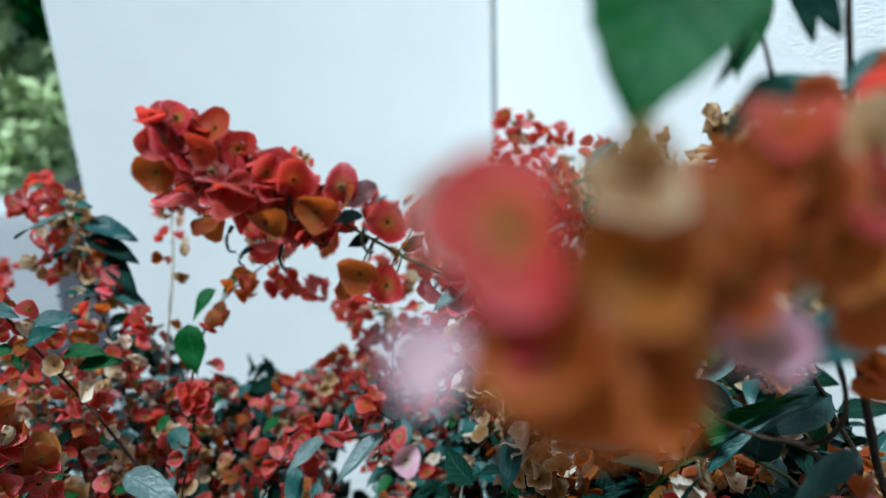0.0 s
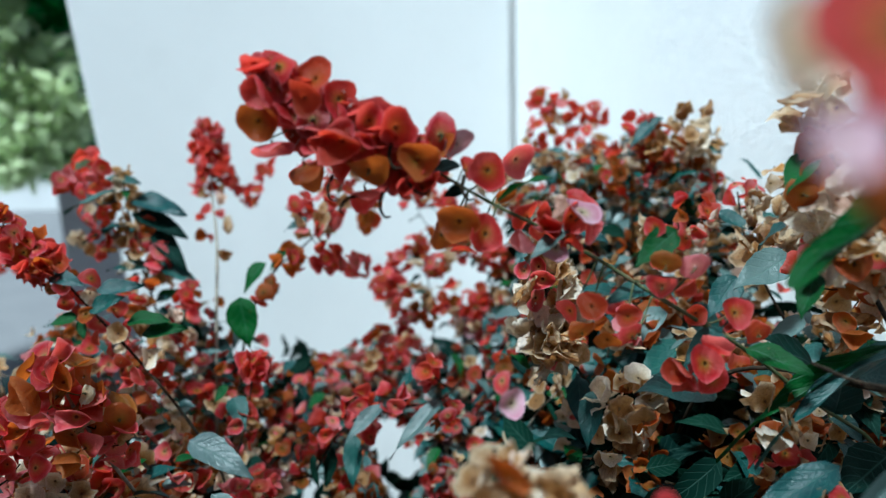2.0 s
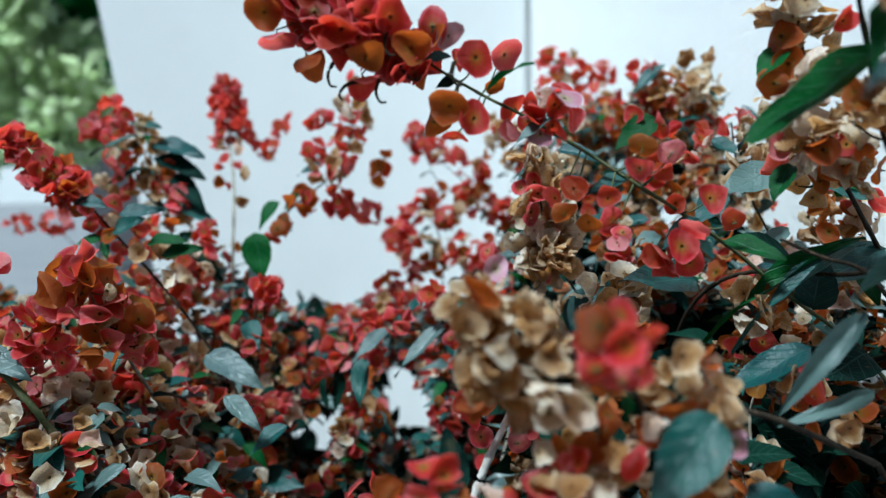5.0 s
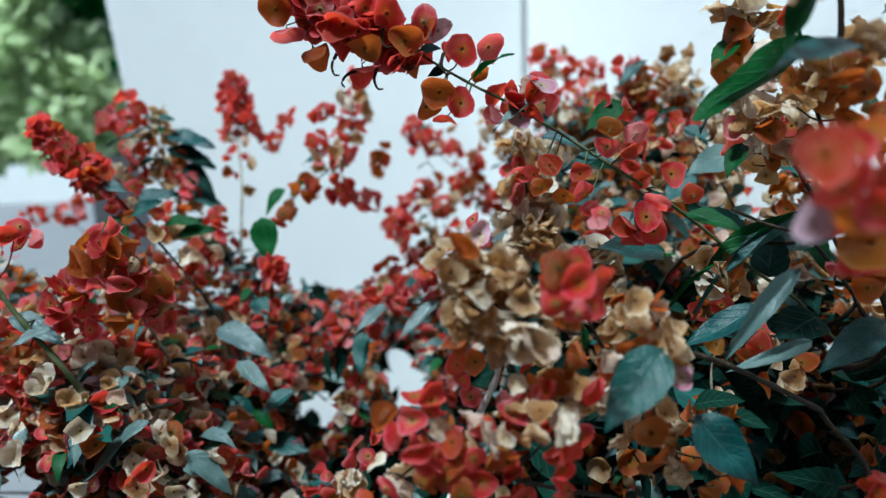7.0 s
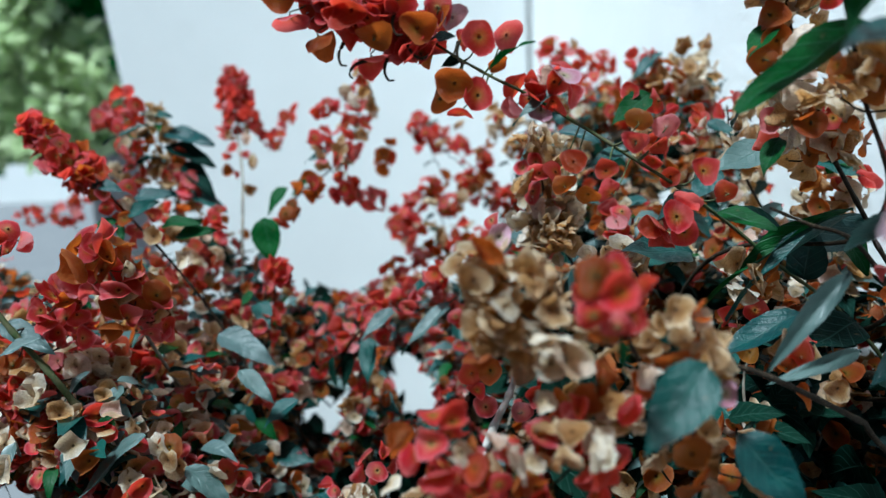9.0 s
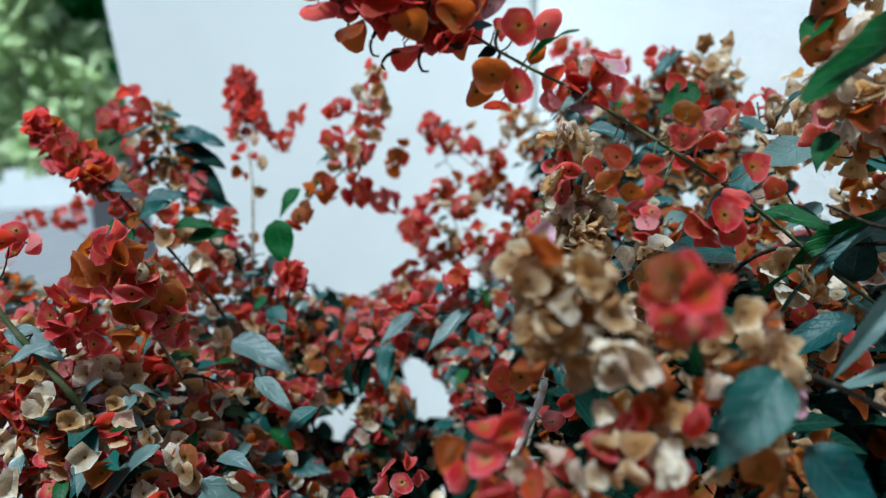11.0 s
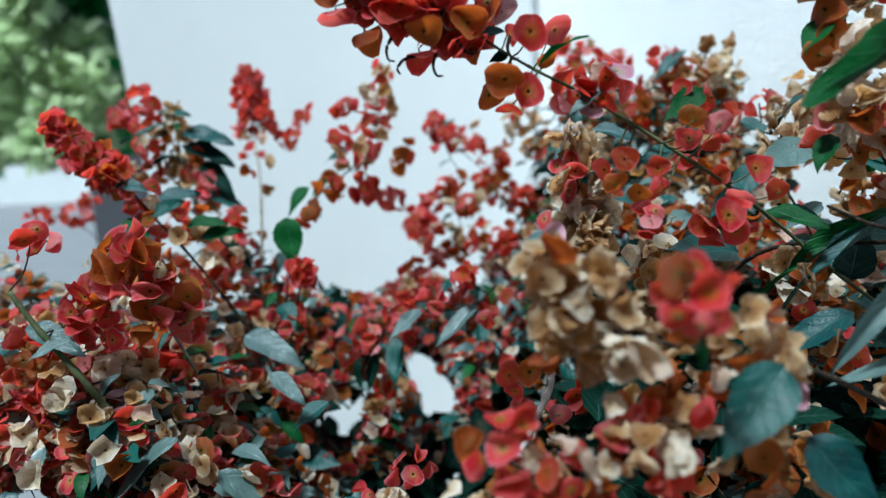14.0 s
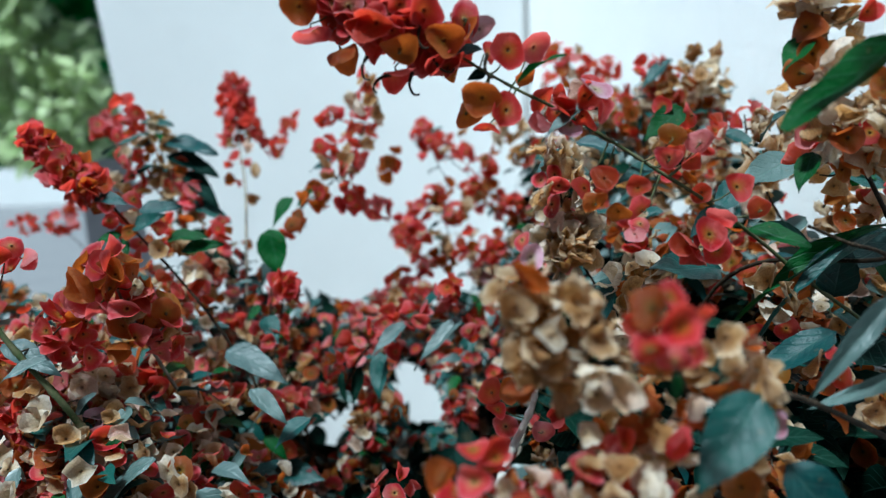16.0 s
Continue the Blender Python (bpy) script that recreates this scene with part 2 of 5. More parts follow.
# structure
def mesh_of(name, verts, faces, material, smooth=False, uvs=None):
    me = bpy.data.meshes.new(name)
    me.from_pydata([tuple(v) for v in verts], [], faces)
    if uvs is not None:
        layer = me.uv_layers.new(name="UVMap")
        for lp in me.loops:
            layer.data[lp.index].uv = uvs[lp.vertex_index]
    me.materials.append(material)
    if smooth:
        me.shade_smooth()
    return me


def slab(name, a, b, thick, z0, z1, material, bevel=0.006, slope=0.0, level=0.0):
    """An upright wall whose visible face runs from a to b in plan, with its thickness to the left of that way."""
    a, b = Vector((*a, 0)), Vector((*b, 0))
    length = (b - a).length
    bm = bmesh.new()
    bmesh.ops.create_cube(bm, size=1)
    for v in bm.verts:
        v.co = Vector(((v.co.x + 0.5) * length, (v.co.y + 0.5) * thick, z0 + (v.co.z + 0.5) * (z1 - z0)))
    bmesh.ops.bevel(bm, geom=bm.edges[:], offset=bevel, segments=2, profile=0.5, affect="EDGES")
    for v in bm.verts:
        if v.co.x < length / 2:
            v.co.x += slope * (level - v.co.z)
    me = bpy.data.meshes.new(name)
    bm.to_mesh(me)
    bm.free()
    me.materials.append(material)
    ob = new(name, me)
    ob.matrix_basis = Matrix.Translation(a) @ Matrix.Rotation(math.atan2(b.y - a.y, b.x - a.x), 4, "Z")
    return ob


ground = new("ground", mesh_of("ground", [(-400, -400, 0), (400, -400, 0), (400, 400, 0), (-400, 400, 0)], [(0, 1, 2, 3)], PAVING))
tagged(ground, "grey concrete paving around the planted bed", "ground", kind="structure")
tagged(slab("wall_back", (-0.851, 1.747), (0.143, 1.958), 0.16, 0.0, 2.7, SMOOTH, 0.006, 0.085, 1.36), "smooth white plastered garden wall with a sloping end", "wall", kind="structure")
tagged(slab("wall_side", (0.157, 1.967), (0.675, -0.45), 0.16, 0.0, 2.7, WHITE), "rough white plastered wall with trowel marks", "wall", kind="structure")
tagged(slab("wall_joint", (0.120, 1.966), (0.175, 1.977), 0.05, 0.0, 2.69, SMOOTH, 0.002), "grey filler in the joint between two white walls", "joint", kind="structure")
tagged(slab("low_wall", (-14.0, 8.6), (-2.5, 8.9), 0.2, 0.0, 0.62, WHITE), "low white boundary wall beyond the paving", "wall", kind="structure")
# added out of view: blocks low sky from the front, darkens undersides
tagged(slab("wall_behind", (3.2, -1.5), (-2.2, -1.5), 0.2, 0.0, 3.2, DUSK), "unseen dark wall added behind the camera to cut frontal light", "wall", kind="structure")
bed = new("planting_bed", mesh_of("planting_bed", [(-0.7, 0.35, 0.03), (0.36, 0.30, 0.03), (0.16, 1.9, 0.06), (-0.75, 1.72, 0.06), (-0.7, 0.35, -0.05), (0.36, 0.30, -0.05), (0.16, 1.9, -0.05), (-0.75, 1.72, -0.05)],
          [(0, 1, 2, 3), (0, 4, 5, 1), (1, 5, 6, 2), (2, 6, 7, 3), (3, 7, 4, 0)], SOIL))
tagged(bed, "dark soil bed at the foot of white walls", "soil", kind="structure")


# shared meshes of the shrub
def calyx_mesh(seed, material, cup, wave, crumple, fold=0.0, seg=18, rings=9):
    """A round saucer of unit radius, open to +z, on a short tube; its rim is wavy, its flat map is kept as UV."""
    rnd = random.Random(seed)
    ph = [rnd.uniform(0, 6.28) for _ in range(5)]
    off = Vector((rnd.uniform(0, 50), seed * 3.7, 0))
    bend, lobe = rnd.uniform(-0.42, 0.30), rnd.uniform(0.04, 0.13)
    prof = ((0.03, -0.30), (0.055, -0.14), (0.09, -0.03), (0.2, 0.0), (0.42, 0.055), (0.66, 0.19), (0.85, 0.38), (0.96, 0.56), (1.0, 0.66))
    if rings < 9:
        prof = ((0.05, -0.2), (0.12, -0.02), (0.5, 0.08), (0.84, 0.37), (1.0, 0.66))
    verts, faces, flat = [(0, 0, -0.31)], [], [(0, 0)]
    for r, z in prof:
        for k in range(seg):
            a = 6.2832 * k / seg
            rr = r * (1 + r * (lobe * math.sin(2 * a + ph[0]) + 0.02 * math.sin(5 * a + ph[1]) + 0.6 * lobe * math.sin(3 * a + ph[3])))
            zz = (z if r < 0.1 else z * cup) + r * r * wave * (math.sin(2 * a + ph[2]) + 0.7 * math.sin(3 * a + ph[3]) + 0.25 * math.sin(5 * a + ph[4]))
            x, y = rr * math.cos(a), rr * math.sin(a)
            p = Vector((x * (1 - 0.45 * fold * r), y * 1.06, zz + fold * r * abs(x) + bend * y * y))
            if r > 0.15:
                p += crumple * r * (noise.noise_vector(p * 1.3 + off) + (0.45 if crumple > 0.4 else 0.12) * noise.noise_vector(p * 4.0 + off))
            verts.append(p)
            flat.append((r * math.cos(a), r * math.sin(a)))
    for i in range(len(prof) - 1):
        for k in range(seg):
            a, b = 1 + i * seg + k, 1 + i * seg + (k + 1) % seg
            faces.append((a, b, b + seg, a + seg))
    faces += [(0, 1 + (k + 1) % seg, 1 + k) for k in range(seg)]
    return mesh_of("calyx", verts, faces, material, True, flat)


def leaf_mesh(seed, material, width, droop, fold, twist, n=12, half=3):
    """A pointed oval leaf of unit length along +y with its upper face to +z, on a short stalk."""
    rnd = random.Random(seed)
    off = Vector((seed * 5.1, 0, 0))
    verts, uvs, faces = [], [], []
    for i in range(n + 1):
        t = i / n
        w = width * 0.5 * (math.sin(math.pi * min(1, t ** 0.72)) ** 0.9 * (1 - 0.25 * t) + 0.012)
        if t > 0.82:
            w *= 1 - 0.35 * (t - 0.82) / 0.18
        w *= 1 + 0.05 * (i % 2)
        for j in range(-half, half + 1):
            u = j / half
            x = u * w
            z = -droop * t * t + fold * abs(x) + 0.03 * math.sin(9 * t + 2 * u + seed) * abs(u)
            z += 0.05 * noise.noise(Vector((x * 3, t * 3, 0)) + off)
            a = twist * t
            verts.append((x * math.cos(a) - z * math.sin(a) * 0.4, t - 0.25 * droop * t * t, z + x * math.sin(a)))
            uvs.append((0.5 + u / 2, t))
    m = 2 * half + 1
    for i in range(n):
        for j in range(m - 1):
            a = i * m + j
            faces.append((a, a + 1, a + m + 1, a + m))
    return mesh_of("leaf", verts, faces, material, True, uvs)


SHAPE = {"red": (0.52, 0.10, 0.13, 0.8), "pink": (0.50, 0.11, 0.15, 0.8), "bronze": (0.55, 0.10, 0.15, 0.8), "dry": (0.55, 0.16, 0.44, 1.0), "pale": (0.55, 0.15, 0.42, 1.0), "lilac": (0.5, 0.10, 0.15, 0.6)}
CALYXES = {k: [calyx_mesh(11 * i + 3, CALYX[k], c * (0.6 + 0.13 * i), w, cr * (0.7 + 0.18 * i), fo * max(0, i - 1.5) / 3) for i in range(7)] for k, (c, w, cr, fo) in SHAPE.items()}
SMALL = {k: [calyx_mesh(13 * i + 5, CALYX[k], c * (0.7 + 0.2 * i), w, cr * 1.1, fo * i / 5, 12, 5) for i in range(4)] for k, (c, w, cr, fo) in SHAPE.items()}
LEAVES = {k: [leaf_mesh(7 * i + 1, LEAF[k], 0.42 + 0.06 * (i % 3), 0.12 + 0.11 * i, 0.25, 0.25 * (i - 1.5)) for i in range(4)] for k in ("teal", "sage", "green", "dark")}
SMALL_LEAVES = {k: [leaf_mesh(5 * i + 2, LEAF[k], 0.44 + 0.06 * (i % 3), 0.15 + 0.12 * i, 0.25, 0.25 * (i - 1.5), 6, 1) for i in range(4)] for k in ("teal", "sage", "green", "dark")}


def spline(pts, steps=8):
    p = [Vector(q) for q in pts]
    p = [2 * p[0] - p[1]] + p + [2 * p[-1] - p[-2]]
    out = []
    for i in range(1, len(p) - 2):
        for s in range(steps):
            t = s / steps
            out.append(0.5 * (2 * p[i] + (p[i + 1] - p[i - 1]) * t + (2 * p[i - 1] - 5 * p[i] + 4 * p[i + 1] - p[i + 2]) * t * t
                              + (3 * p[i] - p[i - 1] - 3 * p[i + 1] + p[i + 2]) * t ** 3))
    return out + [p[-2]]


def tube(name, path, r0, r1, material, sides=7, knots=0.0):
    verts, faces = [], []
    up = Vector((0.3, 0.2, 1)).normalized()
    n = len(path)
    for i, c in enumerate(path):
        d = (path[min(i + 1, n - 1)] - path[max(i - 1, 0)]).normalized()
        a = d.cross(up).normalized() if abs(d.dot(up)) < 0.98 else d.orthogonal().normalized()
        b = d.cross(a)
        r = r0 + (r1 - r0) * i / (n - 1)
        if knots and i % 6 == 3:
            r *= 1 + knots
        for k in range(sides):
            t = 6.2832 * k / sides
            verts.append(c + r * (math.cos(t) * a + math.sin(t) * b))
    for i in range(n - 1):
        for k in range(sides):
            a, b = i * sides + k, i * sides + (k + 1) % sides
            faces.append((a, b, b + sides, a + sides))
    faces += [tuple(range(sides))[::-1], tuple((n - 1) * sides + k for k in range(sides))]
    return mesh_of(name, verts, faces, material, True)


CLEAR = [((0.031, -0.069, 1.266), (-0.883, 1.200, 0.528), 0.016), ((0.003, -0.018, 1.269), (0.288, 1.000, 1.088), 0.010), ((0.003, -0.018, 1.269), (0.455, 1.000, 1.108), 0.015), ((0.003, -0.018, 1.269), (0.456, 0.800, 0.940), 0.009), ((0.003, -0.018, 1.269), (0.206, 1.100, 0.992), 0.008),
         ((0.005, -0.02, 1.26), (-0.388, 1.8, 0.402), 0.015), ((0.005, -0.02, 1.26), (-0.180, 1.8, 0.535), 0.015), ((0.005, -0.02, 1.26), (-0.150, 1.8, 0.45), 0.018), ((0.0, -0.02, 1.26), (-0.32, 1.8, 0.86), 0.036)]


def is_clear(p):
    """Whether p lies in one of the gaps through the shrub."""
    for a, b, r in CLEAR:
        a, b = Vector(a), Vector(b)
        d = (b - a).normalized()
        s = (p - a).dot(d)
        if 0.45 < s and (p - a - s * d).length < r * s / 0.6:
            return True
    return False


def kept_out(path):
    """The stem led round the gaps, each on the side where most of it runs."""
    for a, b, r in CLEAR:
        a, b = Vector(a), Vector(b)
        d = (b - a).normalized()
        near = []
        for n, q in enumerate(path):
            s = (q - a).dot(d)
            o = q - a - s * d
            if s > 0.45 and o.length < 1.5 * r * s / 0.6:
                near.append((n, o, 1.5 * r * s / 0.6))
        if not near:
            continue
        ask = {1: [0.0] * len(path), -1: [0.0] * len(path)}
        for n, o, w in near:
            h = math.sqrt(max(0, w * w - o.z * o.z))
            ask[1][n], ask[-1][n] = max(0, h - o.x), max(0, h + o.x)
        side = min(ask, key=lambda k: max(ask[k]))
        for n, q in enumerate(path):
            q.x += side * max(ask[side][k] * math.exp(-((n - k) / 6) ** 2) for k, _, _ in near)
    return path


def turn_to(z, rnd):
    q = Vector(z).normalized().to_track_quat("Z", "Y").to_matrix().to_4x4()
    return q @ Matrix.Rotation(rnd.uniform(0, 6.28), 4, "Z")


class Branch:
    """One cane of the shrub: it grows from the bed and carries its calyces and leaves."""

    def __init__(self, label, pts, thick=0.0012, stem="dark", foot=None, name="flowering_branch", group="branches of the shrub", seed=1):
        self.r = random.Random(seed)
        tip = [Vector(p) for p in pts]
        end, d = tip[-1], (tip[-1] - tip[-2]).normalized()
        side = -0.33 if end.x < -0.2 else -0.125 if end.x < -0.075 else 0.15
        foot = Vector(foot) if foot else Vector((side + (0.1 if side == -0.125 else 0.22) * (end.x - side), 0.8 + 0.35 * (end.y - 0.7), 0.035))
        k = (end.z - foot.z)
        turn = Vector((0.75 * foot.x + 0.25 * end.x, 0.5 * (foot.y + end.y) + 0.03, end.z - 0.13 - 0.04 * k))
        low = [end + d * 0.05 + Vector((0, 0, -0.04)), turn, Vector((foot.x, foot.y, 0.5 * k)), foot]
        self.path = kept_out(spline(tip))
        self.root = new(name, None)
        self.foot = foot
        self.root.location = foot
        self.root.empty_display_size = 0.02
        tagged(self.root, label, "branch", group)
        whole = self.path + kept_out(spline([end] + low, 14)[1:])
        self.part("stem", tube("stem", [p - foot for p in whole], thick * 0.7, thick * 2.2, STEM[stem], 7, 0.25), Matrix())

    def part(self, name, mesh, m, parent=None):
        ob = new(name, mesh)
        ob.parent = parent or self.root
        ob.matrix_basis = m
        return ob

    def at(self, f):
        x = f * (len(self.path) - 1)
        i = min(int(x), len(self.path) - 2)
        return self.path[i].lerp(self.path[i + 1], x - i), (self.path[i + 1] - self.path[i]).normalized()

    def calyx(self, p, face, size, mix, smooth=True, shape=None):
        kinds, weights = zip(*mix.items())
        kind = self.r.choices(kinds, weights)[0]
        if is_clear(p):
            return
        s = size * 0.74 * self.r.uniform(0.84, 1.12)
        m = Matrix.Translation(p - self.foot) @ turn_to(face, self.r) @ Matrix.Diagonal((s, s * self.r.uniform(0.88, 1.05), s, 1))
        self.last = self.part("calyx", CALYXES[kind][shape] if shape is not None else self.r.choice(CALYXES[kind][:5] if smooth else CALYXES[kind]), m)
        return self.last

    def bract(self, p, face, size, mix):
        """One calyx on a thin stalk of its own."""
        made = self.calyx(p, face, size, mix)
        near = min(self.path, key=lambda q: (q - p).length)
        if made and 0.007 < (near - p).length < 0.03:
            base = p - 0.25 * size * Vector(face).normalized()
            mid = base.lerp(near, 0.5) + Vector((0, 0.003, -0.003))
            self.part("twig", tube("twig", spline([base - self.foot, mid - self.foot, near - self.foot], 4), 0.0004, 0.0006, STEM["green"], 5), Matrix())

    def raceme(self, f0, f1, n, spread, size, mix, face=(0, -0.45, 0.05)):
        """n calyces in a spiral round the stem between two places on it."""
        for i in range(n):
            f = f0 + (f1 - f0) * (i + self.r.uniform(-0.3, 0.3)) / max(1, n - 1)
            p, d = self.at(min(1, max(0, f)))
            a = i * 2.4 + self.r.uniform(-0.4, 0.4)
            o = d.orthogonal().normalized()
            o = Matrix.Rotation(a, 3, d) @ o
            face_v = o + Vector(face) - 0.25 * d + Vector([self.r.uniform(-0.45, 0.45) for _ in range(3)])
            if self.r.random() < 0.3:
                face_v = -face_v
            near = min(1.0, 0.5 + 1.4 * i / n) if f0 == 0 else 1.0
            self.calyx(p + o * spread * near * self.r.uniform(0.75, 1.15), face_v, size * (0.45 + 0.55 * near), mix, False)

    def cluster(self, c, n, rad, size, mix, face=(0, -0.35, 0.15), flat=1.0):
        """n calyces round the end of a twig."""
        c = Vector(c)
        if is_clear(c):
            return
        near = min(self.path, key=lambda q: (q - c).length)
        if (near - c).length > 0.006:
            if (near - c).length > 0.045:
                near = c + Vector((0.004, 0.014, -0.012))
            mid = near.lerp(c, 0.5) + Vector((0, 0.004, -0.004))
            self.part("twig", tube("twig", spline([c - self.foot, mid - self.foot, near - self.foot], 4), 0.0005, 0.0008, STEM["dark"], 5), Matrix())
        for i in range(n):
            zz = 1 - 2 * (i + 0.5) / n
            a = i * 2.4 + self.r.uniform(-0.5, 0.5)
            q = math.sqrt(max(0, 1 - zz * zz))
            o = Vector((q * math.cos(a), q * math.sin(a), zz * flat))
            p = c + o * rad * self.r.uniform(0.7, 1.1)
            turn = -1 if self.r.random() < 0.3 else 1
            self.calyx(p, turn * (o + Vector(face) + Vector([self.r.uniform(-0.45, 0.45) for _ in range(3)])), size, mix, False)

    def leaf(self, base, tip, kind="teal", up=(0, -0.3, 1), wide=1.0, shape=None):
        base, tip = Vector(base), Vector(tip)
        if any(is_clear(base.lerp(tip, q)) for q in (0.15, 0.5, 0.85)):
            return
        y = (tip - base).normalized()
        x = y.cross(Vector(up)).normalized()
        z = x.cross(y)
        wide *= 0.78 if kind == "sage" else 1.0
        ln = (tip - base).length
        m = Matrix((x, y, z)).transposed().to_4x4()
        me = self.r.choice(LEAVES[kind]) if shape is None else LEAVES[kind][shape]
        return self.part("leaf", me, Matrix.Translation(base - self.foot) @ m @ Matrix.Diagonal((ln * wide, ln, ln, 1)))

    def corolla(self, p, way, length=0.016):
        """A thin dark withered flower tube, hooked at its end."""
        p, way = Vector(p), Vector(way).normalized()
        side = way.cross(Vector((0, 1, 0.1))).normalized()
        pts = [p, p + way * length * 0.5, p + way * length * 0.85 + side * length * 0.25, p + way * length * 0.8 + side * length * 0.5]
        near = min((o for o in self.root.children if o.name.startswith("calyx")), key=lambda o: (o.matrix_basis.translation + self.foot - p).length)
        me = tube("corolla", [q - self.foot for q in spline(pts, 4)], 0.0011, 0.0005, STEM["dark"], 6)
        me.transform(near.matrix_basis.inverted())
        self.part("corolla", me, Matrix(), near)

    def stamens(self, calyx, n=4):
        """Thin pale threads that curl out of a calyx."""
        made = []
        for i in range(n):
            a = self.r.uniform(0, 6.28)
            d = Vector((0.5 * math.cos(a), 0.5 * math.sin(a), 1.0))
            made.append(tube("stamen", spline([Vector((0, 0, 0)), d * 0.6, d * 1.0 + Vector((0.1, 0.15, 0.0)), d * 1.2 + Vector((0.35, 0.1, 0.1))], 4), 0.03, 0.018, STEM["pale"], 5))
        for me in made:
            self.part("stamen", me, Matrix(), calyx)

    def leaves(self, n, f0, f1, length, kinds=("teal", "teal", "green")):
        """Leaves in loose pairs along the stem."""
        for i in range(n):
            p, d = self.at(self.r.uniform(f0, f1))
            o = Matrix.Rotation(self.r.uniform(0, 6.28), 3, d) @ d.orthogonal().normalized()
            ln = length * self.r.uniform(0.65, 1.2)
            way = (o + 0.35 * Vector((0, -0.4, -0.5)) - 0.3 * d).normalized()
            self.leaf(p + 0.004 * o, p + way * ln, self.r.choice(kinds), Vector((self.r.uniform(-0.4, 0.4), self.r.uniform(-0.6, 0.1), 1)), self.r.uniform(0.85, 1.2))


RED = {"red": 7, "pink": 3, "bronze": 1}
BRIGHT = {"red": 6, "pink": 3}
PINK = {"pink": 6, "red": 3, "pale": 1}
RUST = {"bronze": 5, "red": 3, "dry": 1}
MIXED = {"red": 5, "pink": 2, "dry": 2, "bronze": 1.6, "pale": 2}
DRY = {"dry": 7, "pale": 3, "bronze": 1}
TAN = {"dry": 7, "pale": 1.6, "bronze": 1}
BROWN = {"dry": 4, "bronze": 5, "pale": 1}

# ---- the shrub, cane by cane ----

b = Branch("long arching dark branch with a dense red bract head", [(-0.0844, 0.3850, 1.3377), (-0.0719, 0.3850, 1.3227), (-0.0504, 0.3850, 1.3063), (-0.0283, 0.3850, 1.2963), (-0.0088, 0.3870, 1.2879), (0.0110, 0.3900, 1.2754), (0.0295, 0.3900, 1.2646), (0.0481, 0.3900, 1.2549), (0.0783, 0.3950, 1.2365), (0.1036, 0.3950, 1.2197), (0.1341, 0.4000, 1.1996), (0.1708, 0.4200, 1.1731), (0.2062, 0.4300, 1.1437), (0.2527, 0.4500, 1.1099)], 0.00075, "green", None, "flowering_branch", seed=101)
b.raceme(0, 0.33, 92, 0.0098, 0.0116, RED, (0, -0.4, 0))
for k in [o for o in b.root.children if o.name.startswith('calyx')][:54:9]:
    b.stamens(k)
b.bract(Vector((-0.0791, 0.3700, 1.3251)), (-0.46, -1, -0.35), 0.01311, {"red": 1})
b.bract(Vector((-0.0604, 0.3680, 1.3212)), (-0.35, -1, -0.38), 0.01311, {"red": 1})
b.bract(Vector((-0.0834, 0.3720, 1.3113)), (0.22, -1, -0.15), 0.012768, {"bronze": 1})
b.bract(Vector((-0.0438, 0.3660, 1.3013)), (-0.38, -1, -0.21), 0.013908, {"red": 1})
b.bract(Vector((-0.0323, 0.3660, 1.2878)), (0.23, 1, 0.79), 0.01368, {"bronze": 1})
b.bract(Vector((-0.0319, 0.3720, 1.3101)), (0.53, -1, 0.38), 0.012312, {"red": 1})
b.bract(Vector((-0.0195, 0.3700, 1.3066)), (0.4, -1, -0.31), 0.01311, {"red": 1})
b.bract(Vector((-0.0100, 0.3700, 1.2916)), (0.33, -1, -0.02), 0.012768, {"bronze": 1})
b.bract(Vector((-0.0461, 0.3780, 1.3201)), (0.68, -0.8, 0.04), 0.01254, {"red": 1})
b.bract(Vector((0.0004, 0.3800, 1.3019)), (-0.57, 1, -0.06), 0.01197, {"pink": 1})
b.bract(Vector((0.0082, 0.3850, 1.2971)), (0.57, -0.8, -0.36), 0.01026, {"lilac": 1})
b.bract(Vector((-0.0791, 0.3780, 1.2998)), (0.17, -0.4, -1.1), 0.01368, {"pink": 1})
b.bract(Vector((-0.0643, 0.3780, 1.2893)), (0.41, -0.35, -1.08), 0.013452, {"bronze": 1})
b.bract(Vector((-0.0353, 0.3750, 1.2768)), (0.45, -0.6, -1.14), 0.01254, {"red": 1})
b.bract(Vector((-0.0090, 0.3760, 1.2787)), (-0.2, 0.6, 1.12), 0.01083, {"red": 1})
b.bract(Vector((-0.0727, 0.3780, 1.3353)), (0.39, 0.9, -0.56), 0.01197, {"red": 1})
b.bract(Vector((-0.0569, 0.3800, 1.3297)), (-0.25, -0.9, 0.38), 0.01197, {"red": 1})
b.bract(Vector((0.0224, 0.3720, 1.2855)), (0.03, -1, -0.08), 0.013, {"red": 1})
b.bract(Vector((0.0377, 0.4000, 1.2876)), (0.7, -1, -0.25), 0.0118, {"pink": 1})
b.bract(Vector((0.0085, 0.3700, 1.2623)), (-0.3, -1, -0.17), 0.0128, {"bronze": 1})
b.bract(Vector((0.0209, 0.3720, 1.2554)), (0.06, -1, 0.2), 0.0112, {"red": 1})
b.bract(Vector((0.0003, 0.3800, 1.2539)), (0.34, 1, -0.05), 0.0118, {"bronze": 1})
b.bract(Vector((0.0115, 0.3800, 1.2456)), (-0.44, -0.6, -1.42), 0.011, {"red": 1})
b.bract(Vector((0.0323, 0.3900, 1.2725)), (0.42, -1, -0.71), 0.0085, {"bronze": 1})
